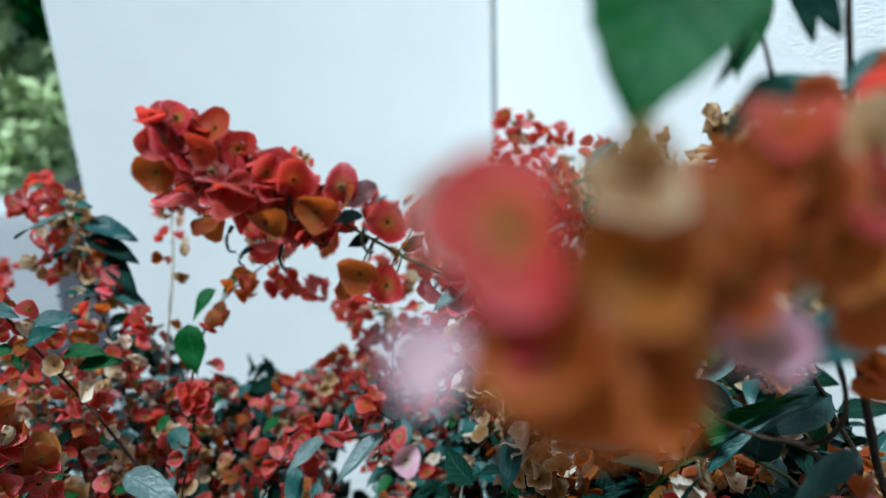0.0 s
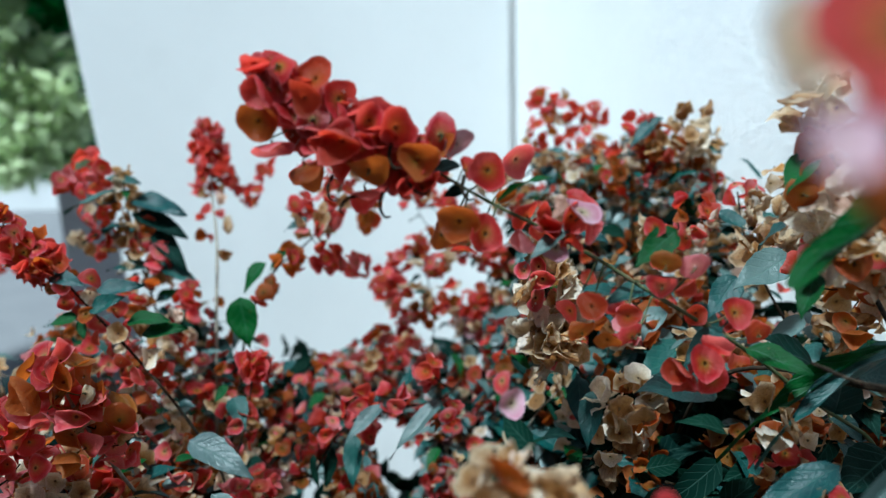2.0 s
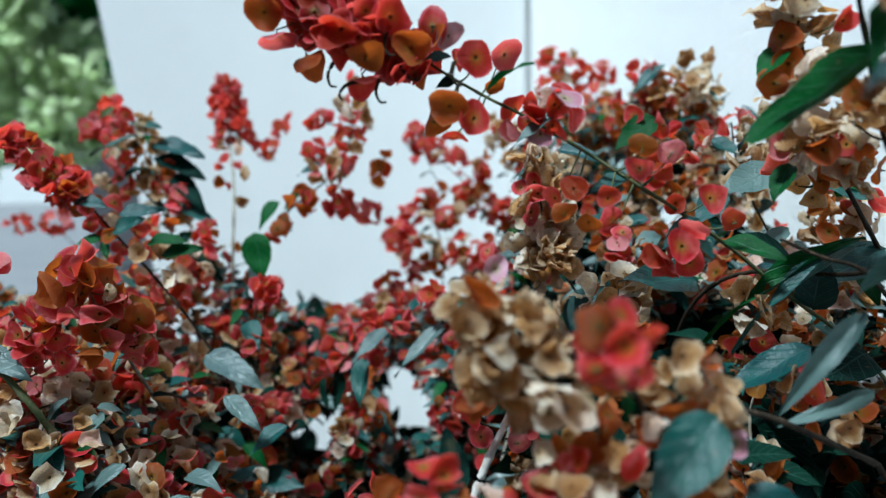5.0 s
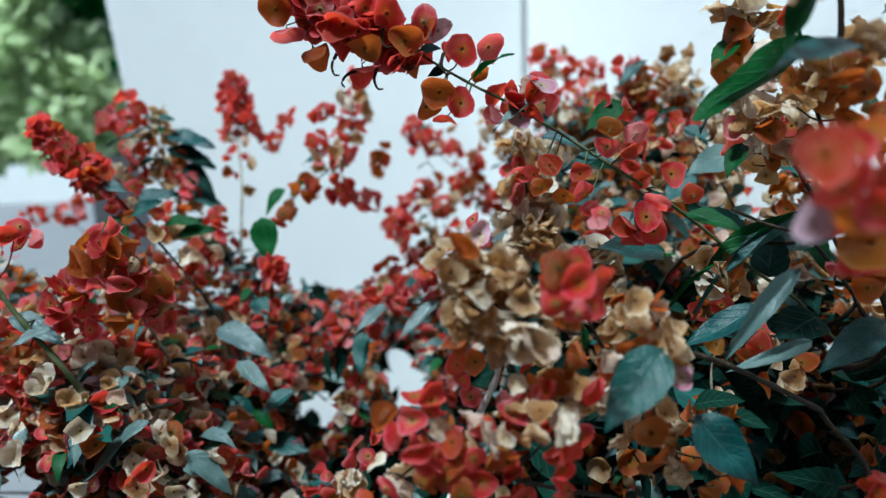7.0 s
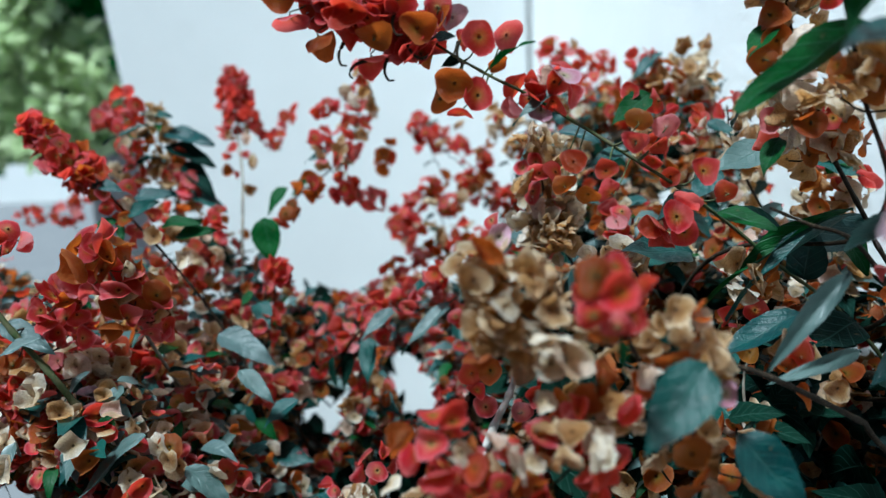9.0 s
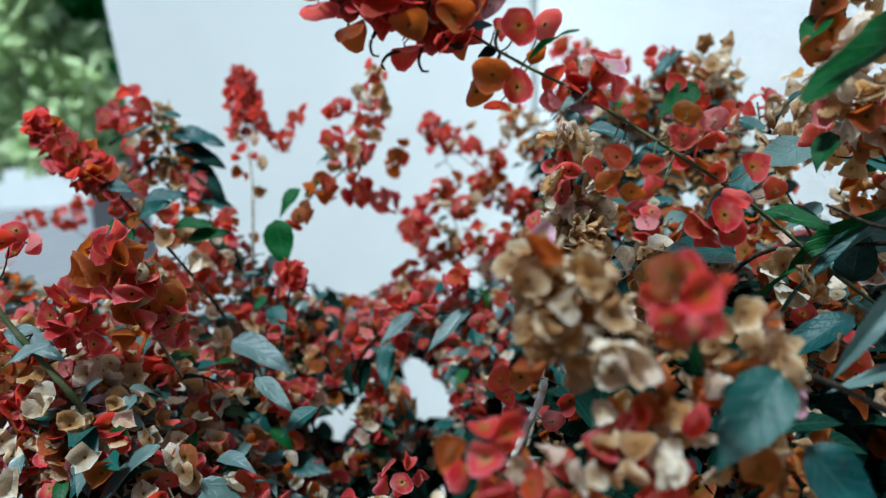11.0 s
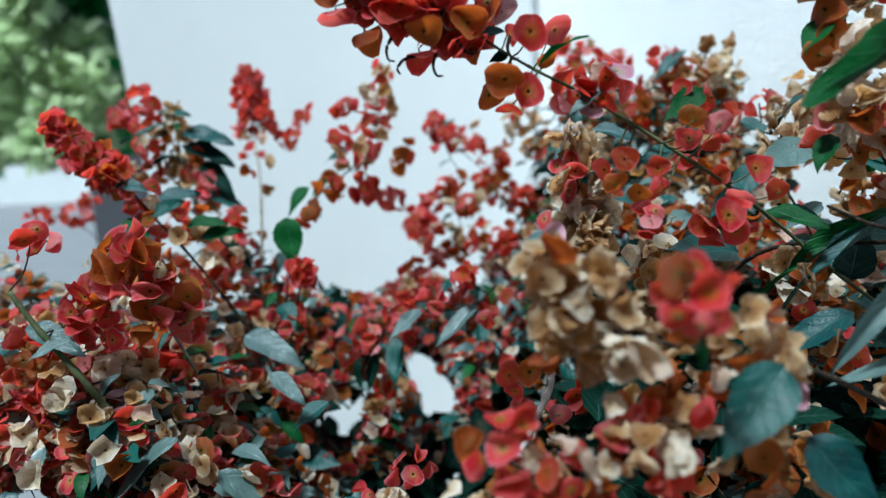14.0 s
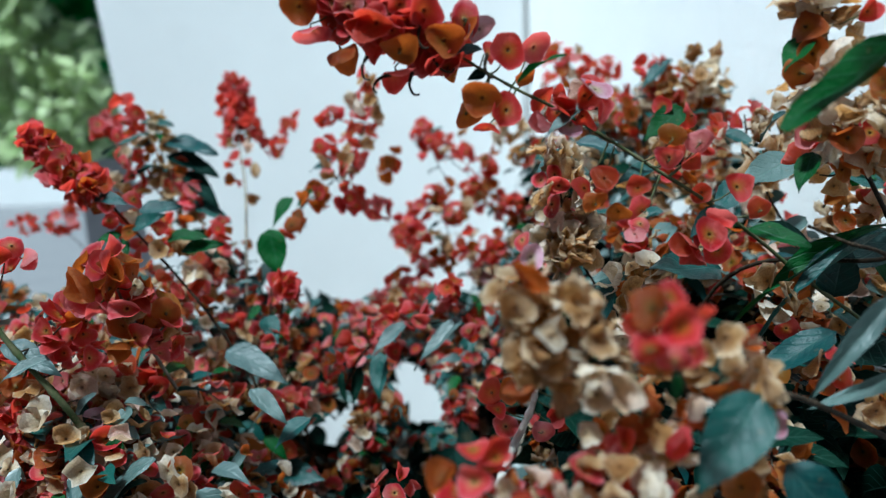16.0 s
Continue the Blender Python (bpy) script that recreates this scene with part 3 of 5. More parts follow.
b.bract(Vector((0.0122, 0.3850, 1.2846)), (1.02, 0.8, 0.09), 0.01, {"red": 1})
b.corolla((-0.0268, 0.3720, 1.2767), (-0.3, -0.2, -1), 0.013)
b.corolla((-0.0157, 0.3720, 1.2831), (0.6, -0.2, -1), 0.013)
b.corolla((-0.0379, 0.3720, 1.2757), (-1, -0.2, -0.3), 0.013)
b.corolla((-0.0220, 0.3720, 1.2993), (-0.2, -0.3, -1), 0.013)
b.corolla((-0.0498, 0.3720, 1.2855), (-0.5, -0.2, -1), 0.013)
b.corolla((0.0116, 0.3720, 1.2837), (-0.2, -0.2, -1), 0.013)
b.cluster((0.0638, 0.3900, 1.2574), 8, 0.01104, 0.0105, PINK)
b.cluster((0.0467, 0.3900, 1.2550), 5, 0.00828, 0.0105, BRIGHT)
b.bract(Vector((0.0672, 0.3750, 1.2643)), (0.5, -0.6, 1.15), 0.012, {"lilac": 1})
b.bract(Vector((0.0552, 0.3800, 1.2459)), (-0.13, 0.8, -1.21), 0.01, {"lilac": 1})
b.bract(Vector((0.0897, 0.3740, 1.2123)), (-0.21, -1, 0.47), 0.009912, {"red": 1})
b.bract(Vector((0.0720, 0.3740, 1.2179)), (-0.19, -1, 0.39), 0.0105, {"red": 1})
b.bract(Vector((0.0671, 0.3720, 1.2049)), (-0.12, 1, 0.56), 0.00966, {"bronze": 1})
b.bract(Vector((0.0806, 0.3780, 1.1992)), (-0.06, -1, -0.81), 0.010248, {"bronze": 1})
b.bract(Vector((0.0944, 0.3850, 1.1980)), (-0.76, 1, 0.52), 0.00966, {"red": 1})
b.bract(Vector((0.0638, 0.3900, 1.2108)), (-1.06, -1, -0.38), 0.00882, {"red": 1})
b.bract(Vector((0.1059, 0.3700, 1.2385)), (0.14, 1, 0.46), 0.0105, {"bronze": 1})
b.bract(Vector((0.1193, 0.3850, 1.2485)), (-0.88, 1, 0.03), 0.0105, {"red": 1})
b.bract(Vector((0.1230, 0.3800, 1.2348)), (0.14, 1, 0.09), 0.009072, {"pink": 1})
b.bract(Vector((0.1051, 0.3720, 1.2281)), (0.02, 1, 0.4), 0.01008, {"pink": 1})
b.bract(Vector((0.1188, 0.3800, 1.2258)), (0.39, -1, -0.5), 0.00924, {"red": 1})
b.bract(Vector((0.1042, 0.3850, 1.2540)), (-0.68, -0.9, 0.38), 0.0084, {"red": 1})
b.bract(Vector((0.1454, 0.3850, 1.2095)), (0.01, -1, 0.44), 0.0112, {"red": 1})
b.bract(Vector((0.1607, 0.3920, 1.1955)), (-0.34, 1, 0.14), 0.0095, {"red": 1})
b.bract(Vector((0.1309, 0.4000, 1.2049)), (-0.38, -1, -0.1), 0.0088, {"red": 1})
b.cluster((0.1301, 0.3900, 1.1818), 7, 0.01012, 0.011, BRIGHT, face=(0, -0.8, 0.2))
b.leaf((0.0638, 0.3850, 1.2562), (0.0372, 0.3700, 1.2416), "sage", (-0.1, -0.5, 1), 1.05, 0)
b.leaf((0.0276, 0.3850, 1.2688), (0.0490, 0.3700, 1.2893), "green", (-0.1, 0.1, 1), 0.5, 1)
b.leaf((0.1149, 0.3850, 1.2528), (0.0913, 0.3700, 1.2389), "green", (-0.3, -0.9, 0.3), 1.2, 0)
b.leaf((0.1447, 0.4000, 1.1953), (0.1194, 0.3800, 1.1850), "teal", (0, -0.7, 0.8), 1.1, 0)
b.leaf((0.1616, 0.4100, 1.1811), (0.1881, 0.3850, 1.1786), "green", (0.2, -0.6, 1), 1.1, 0)
b.leaf((0.0095, 0.3850, 1.2874), (-0.0066, 0.3750, 1.2868), "teal", (0, -0.7, 0.8), 1, 1)
b.leaf((0.0110, 0.3900, 1.2754), (0.0008, 0.3850, 1.2723), "dark", (-0.6, -0.8, 0), 1.2, 1)
b.leaf((-0.0245, 0.3900, 1.2883), (-0.0244, 0.3800, 1.2789), "green", (0.2, -0.9, 0), 1, 0)
b.leaf((0.1050, 0.4000, 1.2193), (0.0805, 0.3900, 1.2188), "teal", (0, -0.5, 0.9), 0.8, 2)
b.leaf((0.2233, 0.4300, 1.1329), (0.2188, 0.4100, 1.1703), "teal", (-0.3, -0.8, 0.6), 1.4, 0)
b.leaf((0.1536, 0.4300, 1.1515), (0.1025, 0.4000, 1.1659), "teal", (0, -0.7, 0.8), 1.1, 0)
b.leaf((0.2131, 0.4400, 1.1577), (0.1760, 0.4200, 1.1879), "dark", (0, -0.6, 0.8), 1.2, 0)
b.cluster((0.1860, 0.4100, 1.1411), 6, 0.01196, 0.0112, BROWN, face=(0, -0.9, 0))
b.cluster((0.1877, 0.4200, 1.1166), 7, 0.0138, 0.0105, RUST)
b.cluster((0.1047, 0.4300, 1.1454), 14, 0.01564, 0.0102, DRY)
b.cluster((0.1031, 0.4400, 1.1162), 10, 0.01472, 0.01, DRY)
b.leaf((0.0869, 0.4400, 1.1457), (0.0768, 0.4200, 1.1161), "teal", (-0.5, -0.8, 0.3), 1.1, 0)
b.leaf((0.2634, 0.4400, 1.1003), (0.2165, 0.4000, 1.1016), "dark", (0, -0.6, 0.8), 1.3, 0)

b = Branch("upright spike of papery dried tan bracts among red ones", [(0.1842, 0.4000, 1.3315), (0.1885, 0.4000, 1.3117), (0.1931, 0.4000, 1.2884), (0.1996, 0.4000, 1.2616), (0.2142, 0.4100, 1.2330), (0.2342, 0.4200, 1.2055), (0.2649, 0.4400, 1.1667)], 0.0011, "dark", None, "flowering_branch", seed=102)
b.raceme(0, 0.75, 42, 0.013, 0.0118, DRY, (0, -0.6, 0))
b.bract(Vector((0.1747, 0.3850, 1.2683)), (-0.03, 1, 0.05), 0.0115, {"bronze": 1})
b.bract(Vector((0.1872, 0.3850, 1.2357)), (0.35, 1, 0.31), 0.0115, {"dry": 1})
b.bract(Vector((0.2005, 0.3820, 1.2339)), (0.17, 1, -0.22), 0.0125, {"bronze": 1})
b.bract(Vector((0.2161, 0.3900, 1.2358)), (-0.15, -1, 0.48), 0.01, {"red": 1})
b.bract(Vector((0.1875, 0.3800, 1.2790)), (0.39, -1, -0.15), 0.0115, {"pale": 1})
b.bract(Vector((0.1824, 0.3850, 1.2623)), (-0.25, -0.8, 0.74), 0.0115, {"pale": 1})
b.bract(Vector((0.1925, 0.3800, 1.2504)), (0.01, 0.8, -0.14), 0.012, {"pale": 1})
b.bract(Vector((0.1820, 0.3900, 1.2355)), (-0.03, -1, 0.35), 0.01, {"pink": 1})
b.bract(Vector((0.2043, 0.3800, 1.2977)), (0.04, -1, 0.11), 0.012, {"red": 1})
b.leaf((0.1843, 0.4000, 1.2873), (0.1638, 0.3800, 1.2715), "green", (-0.6, -0.8, 0.3), 1.2, 0)
b.leaf((0.1916, 0.4000, 1.2252), (0.1751, 0.3800, 1.2080), "green", (-0.6, -0.8, 0.2), 1.1, 0)
b.cluster((0.2291, 0.4100, 1.2230), 9, 0.01472, 0.011, BROWN)
b.cluster((0.2094, 0.4300, 1.2084), 7, 0.01288, 0.01, RUST)
b.leaf((0.1831, 0.4200, 1.2463), (0.1719, 0.4400, 1.2325), "teal", (0, -0.6, 0.8), 1.2, 1)

b = Branch("dark upright stem with broad fresh green leaves", [(0.1993, 0.3300, 1.4064), (0.2054, 0.3300, 1.3527), (0.2113, 0.3300, 1.3007), (0.2164, 0.3350, 1.2723), (0.2299, 0.3500, 1.2294), (0.2537, 0.3700, 1.1717)], 0.0016, "dark", None, "flowering_branch", seed=103)
b.leaf((0.2059, 0.335, 1.2824), (0.1279, 0.312, 1.2475), "green", (0.1, 0.9, 0.55), 0.5, 0)
b.leaf((0.1740, 0.2650, 1.3040), (0.1450, 0.2400, 1.2735), "green", (-0.8, -0.5, 0.4), 0.62, 1)
b.calyx(Vector((0.1287, 0.1500, 1.2430)), (-0.5, -0.9, 0.3), 0.0115, {"red": 1}, shape=1)
b.calyx(Vector((0.1406, 0.1580, 1.2444)), (0.3, -1, 0.7), 0.0105, {"red": 1}, shape=2)
b.calyx(Vector((0.1347, 0.1520, 1.2339)), (-0.2, 1, 0.6), 0.0105, {"red": 1}, shape=0)
b.calyx(Vector((0.1486, 0.1600, 1.2374)), (0.5, -0.9, -0.2), 0.011, {"red": 1}, shape=3)
b.calyx(Vector((0.1483, 0.1660, 1.2477)), (-0.3, -0.6, 0.9), 0.01, {"bronze": 1}, shape=2)
b.calyx(Vector((0.1303, 0.1580, 1.2222)), (-0.6, -1, 0.5), 0.0085, {"lilac": 1}, shape=0)
b.calyx(Vector((0.1443, 0.1600, 1.2215)), (0.3, 0.8, 0.6), 0.0095, {"bronze": 1}, shape=1)
b.calyx(Vector((0.1478, 0.1550, 1.2265)), (-0.4, -1, -0.3), 0.01, {"red": 1}, shape=2)
b.cluster((0.2033, 0.3000, 1.2652), 12, 0.01288, 0.0098, BROWN, face=(0, -0.6, 0.2))
b.cluster((0.2220, 0.3100, 1.2420), 9, 0.01288, 0.0098, BROWN, face=(0, -0.6, 0.2))
b.cluster((0.2282, 0.3300, 1.2840), 7, 0.01288, 0.0098, DRY)
b.cluster((0.2053, 0.3400, 1.2629), 10, 0.01288, 0.0098, BROWN)
b.cluster((0.1850, 0.2350, 1.2010), 5, 0.0110, 0.0135, {"red": 3, "bronze": 2}, face=(0, -0.7, 0.2))
b.cluster((0.2271, 0.3100, 1.1700), 9, 0.01288, 0.011, {'bronze': 1}, face=(0, -0.7, 0.1))
b.cluster((0.2099, 0.3700, 1.2474), 9, 0.01472, 0.0105, DRY)
b.cluster((0.2229, 0.3300, 1.1652), 3, 0.00736, 0.0085, BRIGHT)
b.leaf((0.2186, 0.3200, 1.1946), (0.1805, 0.3000, 1.1820), "teal", (0, -0.3, 1), 0.8, 0)
b.leaf((0.2431, 0.3200, 1.1366), (0.2016, 0.3000, 1.1182), "teal", (0.1, -0.7, 0.8), 1, 0)
b.leaf((0.2382, 0.3300, 1.2449), (0.2081, 0.3100, 1.2652), "green", (0, -0.6, 0.7), 1, 1)
b.cluster((0.2180, 0.2700, 1.0693), 5, 0.00552, 0.007, RED, face=(0, -0.7, 0.2))

b = Branch("leafy dark branch with long narrow glossy leaves", [(0.1733, 0.3600, 1.1920), (0.1939, 0.3600, 1.1825), (0.2231, 0.3700, 1.1703), (0.2656, 0.4000, 1.1282)], 0.0012, "dark", None, "flowering_branch", seed=104)
b.leaf((0.2406, 0.4100, 1.1820), (0.1332, 0.4000, 1.1368), "green", (0.1, -0.25, 1), 0.26, 1)
b.leaf((0.2353, 0.4000, 1.1808), (0.1492, 0.3900, 1.1362), "teal", (0, -0.1, 1), 0.28, 1)
b.leaf((0.1930, 0.3100, 1.1697), (0.1459, 0.2900, 1.1277), "sage", (-0.3, -0.8, 0.6), 0.4, 2)
b.leaf((0.2111, 0.3300, 1.1232), (0.1620, 0.3100, 1.1140), "sage", (0, -0.9, 0.4), 0.45, 1)
b.leaf((0.2019, 0.3800, 1.1265), (0.1432, 0.3600, 1.1093), "teal", (0.1, -0.5, 0.9), 0.75, 0)
b.leaf((0.1572, 0.3600, 1.0726), (0.1774, 0.3400, 1.0888), "dark", (0, -0.6, 1), 1, 1)
b.cluster((0.1907, 0.3600, 1.1114), 5, 0.0092, 0.011, RUST)
b.cluster((0.2131, 0.3600, 1.0914), 6, 0.01288, 0.011, BROWN)

b = Branch("low branch with crumpled tan dried bracts and a pale papery one", [(0.0194, 0.2700, 1.1978), (0.0237, 0.2700, 1.1811), (0.0345, 0.2650, 1.1681), (0.0500, 0.2700, 1.1562), (0.0696, 0.2750, 1.1500), (0.1091, 0.2800, 1.1381), (0.1441, 0.3000, 1.1260), (0.1834, 0.3200, 1.1031), (0.2270, 0.3500, 1.0731)], 0.0011, "dark", None, "flowering_branch", seed=105)
b.cluster((0.0211, 0.2650, 1.1850), 14, 0.01104, 0.0092, TAN, face=(0, -0.6, 0.5))
b.cluster((0.0375, 0.2620, 1.1691), 25, 0.01656, 0.01, TAN, face=(0, -0.6, 0.5))
b.cluster((0.0251, 0.2620, 1.1635), 10, 0.01104, 0.0092, TAN, face=(0, -0.6, 0.4))
b.bract(Vector((0.0544, 0.2500, 1.1523)), (0.24, -1, 0.46), 0.0125, {"pale": 1})
b.bract(Vector((0.0482, 0.2520, 1.1492)), (-0.15, -1, 0.34), 0.0105, {"pale": 1})
b.bract(Vector((0.0640, 0.2550, 1.1547)), (-0.82, 1, -0.71), 0.0095, {"pale": 1})
b.bract(Vector((0.0300, 0.3350, 1.1856)), (0.37, -1, 0.51), 0.0095, {"lilac": 1})
b.bract(Vector((0.0266, 0.3450, 1.1921)), (0.76, 0.7, -0.85), 0.0085, {"pink": 1})
b.bract(Vector((0.1004, 0.2620, 1.1679)), (0.1, -1, 0.3), 0.0092, {"dry": 1})
b.bract(Vector((0.1121, 0.2650, 1.1624)), (0.3, -1, 0.2), 0.008, {"pale": 1})
b.bract(Vector((0.1239, 0.2680, 1.1283)), (0.1, -1, 0.4), 0.008, {"lilac": 1})
b.bract(Vector((0.1241, 0.2750, 1.1371)), (-0.2, -1, 0.5), 0.008, {"pale": 1})
b.cluster((0.1023, 0.2620, 1.1533), 9, 0.01196, 0.0095, BROWN, face=(0, -0.7, 0))
b.cluster((0.1147, 0.2700, 1.1423), 7, 0.01104, 0.0095, BROWN)
b.cluster((0.1122, 0.2700, 1.0988), 9, 0.0138, 0.01, BROWN)
b.leaf((0.1110, 0.2500, 1.1490), (0.0802, 0.2250, 1.1224), "teal", (-0.4, -1, 0.25), 1.25, 0)
b.leaf((0.1326, 0.2750, 1.1055), (0.1617, 0.2600, 1.0747), "teal", (0.3, -1, 0.2), 1.3, 0)
b.leaf((0.0684, 0.2700, 1.1558), (0.0523, 0.2700, 1.1561), "dark", (0, -0.6, 1), 1, 0)

b = Branch("short branch with a bright red head of rounded bracts", [(0.0700, 0.2350, 1.1864), (0.0738, 0.2400, 1.1717), (0.0853, 0.2600, 1.1473), (0.1065, 0.2900, 1.1039), (0.1413, 0.3300, 1.0502)], 0.001, "dark", None, "flowering_branch", seed=106)
b.bract(Vector((0.0613, 0.2200, 1.1944)), (-0.17, 1, -0.22), 0.0090, {"bronze": 1})
b.bract(Vector((0.0685, 0.2120, 1.1909)), (-0.23, -1, 0.19), 0.0098, {"red": 1})
b.bract(Vector((0.0603, 0.2180, 1.1802)), (0.05, 1, -0.08), 0.0090, {"red": 1})
b.bract(Vector((0.0693, 0.2200, 1.1752)), (0.4, 1, 0.23), 0.0090, {"pink": 1})
b.bract(Vector((0.0779, 0.2250, 1.1884)), (1.08, -1, -0.33), 0.0090, {"red": 1})
b.bract(Vector((0.0708, 0.2350, 1.1937)), (0.28, -0.8, 0.83), 0.0090, {"red": 1})
b.bract(Vector((0.0602, 0.2350, 1.1845)), (-0.42, -0.8, -0.35), 0.0090, {"red": 1})
b.bract(Vector((0.0745, 0.2250, 1.1773)), (0.23, -1, 0.04), 0.0090, {"red": 1})
b.bract(Vector((0.0663, 0.2300, 1.1671)), (0.03, 1, 0.72), 0.0090, {"bronze": 1})
b.leaf((0.0737, 0.2350, 1.1649), (0.0736, 0.2300, 1.1541), "green", (0.3, -0.9, 0.1), 0.9, 0)
b.cluster((0.0829, 0.2700, 1.1304), 14, 0.0184, 0.009, BROWN)
b.cluster((0.0710, 0.2900, 1.1156), 12, 0.0184, 0.009, BROWN)
b.cluster((0.1477, 0.3000, 1.0688), 9, 0.0184, 0.009, BROWN)

b = Branch("low branch crowded with red and pink bracts", [(0.0005, 0.2500, 1.1117), (0.0158, 0.2500, 1.1002), (0.0339, 0.2550, 1.0888), (0.0588, 0.2700, 1.0711), (0.0974, 0.3000, 1.0468)], 0.0011, "dark", None, "flowering_branch", seed=107)
b.cluster((0.0028, 0.2400, 1.1179), 13, 0.0149, 0.0090, {'red': 5, 'pink': 1, 'bronze': 3, 'pale': 1, 'lilac': 1, 'dry': 1}, face=(0, -0.6, 0.3))
b.cluster((0.0186, 0.2450, 1.1029), 14, 0.0179, 0.0090, {'red': 5, 'pink': 1, 'bronze': 3, 'pale': 1, 'lilac': 1}, face=(0, -0.6, 0.2))
b.cluster((0.0368, 0.2500, 1.1086), 6, 0.0139, 0.0098, MIXED, face=(0, -0.5, 0.5))
b.bract(Vector((0.0390, 0.2350, 1.1148)), (-0.27, -0.8, 0.64), 0.0085, {"pale": 1})
b.cluster((0.0137, 0.2350, 1.0945), 9, 0.0159, 0.0090, RUST, face=(0, -0.8, 0))
b.cluster((0.0338, 0.2500, 1.0858), 9, 0.0179, 0.0090, RUST)
b.cluster((-0.0126, 0.2600, 1.0802), 6, 0.0139, 0.0090, MIXED)
b.cluster((0.0548, 0.2500, 1.1168), 14, 0.0169, 0.0090, MIXED, face=(0, -0.7, 0.2))
b.cluster((0.0707, 0.2550, 1.1171), 6, 0.0129, 0.0099, MIXED, face=(0, -0.6, 0.4))
b.cluster((0.0581, 0.2600, 1.0859), 9, 0.0179, 0.0090, RUST)
b.cluster((-0.0744, 0.4500, 0.9712), 9, 0.01104, 0.01, {'pale': 3, 'dry': 1})
b.cluster((-0.0942, 0.4400, 0.9723), 7, 0.01196, 0.0086, BRIGHT)
b.cluster((-0.0599, 0.4500, 0.9949), 6, 0.01104, 0.01, PINK)

b = Branch("bare pale stem with orange and red bracts beside it", [(0.0419, 0.4650, 1.0595), (0.0386, 0.4650, 1.0447), (0.0240, 0.4600, 1.0151), (0.0134, 0.4600, 0.9844)], 0.0029, "pale", None, "flowering_branch", seed=108)
b.bract(Vector((0.0109, 0.4500, 1.0646)), (-0.16, 1, -0.06), 0.0125, {"red": 1})
b.bract(Vector((0.0241, 0.4450, 1.0685)), (-0.04, -1, 0.12), 0.0115, {"bronze": 1})
b.bract(Vector((0.0145, 0.4500, 1.0521)), (-0.49, -1, -0.11), 0.01, {"red": 1})
b.bract(Vector((0.0566, 0.4500, 1.0492)), (-0.31, -1, 0.09), 0.0125, {"red": 1})
b.bract(Vector((0.0626, 0.4520, 1.0356)), (-0.39, 1, 0.54), 0.0115, {"red": 1})
b.bract(Vector((0.0455, 0.4550, 1.0323)), (0.31, 1, -0.12), 0.01, {"pink": 1})
b.bract(Vector((0.0202, 0.4560, 1.0365)), (-0.39, -1, 0.27), 0.011, {"pink": 1})
b.bract(Vector((0.0617, 0.4600, 1.0549)), (0.21, -0.9, 0.18), 0.01, {"red": 1})

b = Branch("slim upright branch densely set with cream and tan dried bracts", [(0.0660, 0.5250, 1.2230), (0.0670, 0.5250, 1.1850), (0.0760, 0.5350, 1.1500), (0.0993, 0.5600, 1.1061), (0.1318, 0.6000, 1.0595)], 0.001, "dark", None, "flowering_branch", seed=109)
b.raceme(0, 0.62, 64, 0.0150, 0.0122, {'dry': 3, 'pale': 6, 'pink': 1}, (0, -0.5, 0.1))
b.cluster((0.0700, 0.5200, 1.1500), 14, 0.0150, 0.0110, TAN)
b.leaf((0.0783, 0.5600, 1.2162), (0.0462, 0.5400, 1.1972), "teal", (-0.4, -0.8, 0.5), 1.2, 0)
b.leaf((0.0827, 0.5600, 1.2226), (0.1139, 0.5400, 1.2207), "teal", (0, -0.6, 1), 0.9, 1)
b.cluster((0.1275, 0.5600, 1.1453), 10, 0.01288, 0.010873, MIXED)
b.cluster((0.1523, 0.5700, 1.1358), 6, 0.01104, 0.010873, RUST)
b.cluster((0.0994, 0.5500, 1.1275), 7, 0.01288, 0.010873, DRY)
b.leaf((0.1769, 0.5600, 1.1280), (0.1329, 0.5200, 1.1226), "teal", (0, -0.7, 0.8), 1.2, 0)
b.leaf((0.0951, 0.5500, 1.1091), (0.0911, 0.5200, 1.0812), "teal", (-0.4, -0.9, 0.3), 1.2, 0)
b.leaf((0.0550, 0.5500, 1.1377), (0.0761, 0.5400, 1.1527), "green", (0, -0.5, 1), 0.9, 1)
b.leaf((0.0593, 0.5500, 1.1145), (0.0455, 0.5400, 1.1355), "green", (0, -0.5, 1), 0.9, 1)
b.cluster((0.1295, 0.5200, 1.0850), 12, 0.01472, 0.010873, DRY)

b = Branch("branch with textured grey green leaves beside the rough wall", [(0.2314, 0.6200, 1.2354), (0.2309, 0.6000, 1.2039), (0.2390, 0.5800, 1.1735), (0.2639, 0.5800, 1.1310)], 0.001, "dark", None, "flowering_branch", seed=110)
b.leaf((0.2230, 0.5000, 1.2101), (0.1773, 0.4700, 1.2011), "sage", (0, -0.8, 0.7), 1.5, 0)
b.leaf((0.1891, 0.5000, 1.1974), (0.1647, 0.4800, 1.1773), "teal", (-0.3, -0.9, 0.4), 1.3, 0)
b.cluster((0.2361, 0.6200, 1.2352), 6, 0.01196, 0.0109788, BRIGHT)
b.cluster((0.2546, 0.5800, 1.2423), 14, 0.0184, 0.0109788, DRY)
b.cluster((0.1936, 0.6000, 1.2189), 11, 0.01656, 0.0109788, MIXED)
b.cluster((0.2298, 0.5600, 1.2071), 11, 0.01656, 0.0109788, DRY)
b.leaf((0.2071, 0.6000, 1.2231), (0.2323, 0.5800, 1.2144), "teal", (0, -0.6, 0.9), 1, 0)
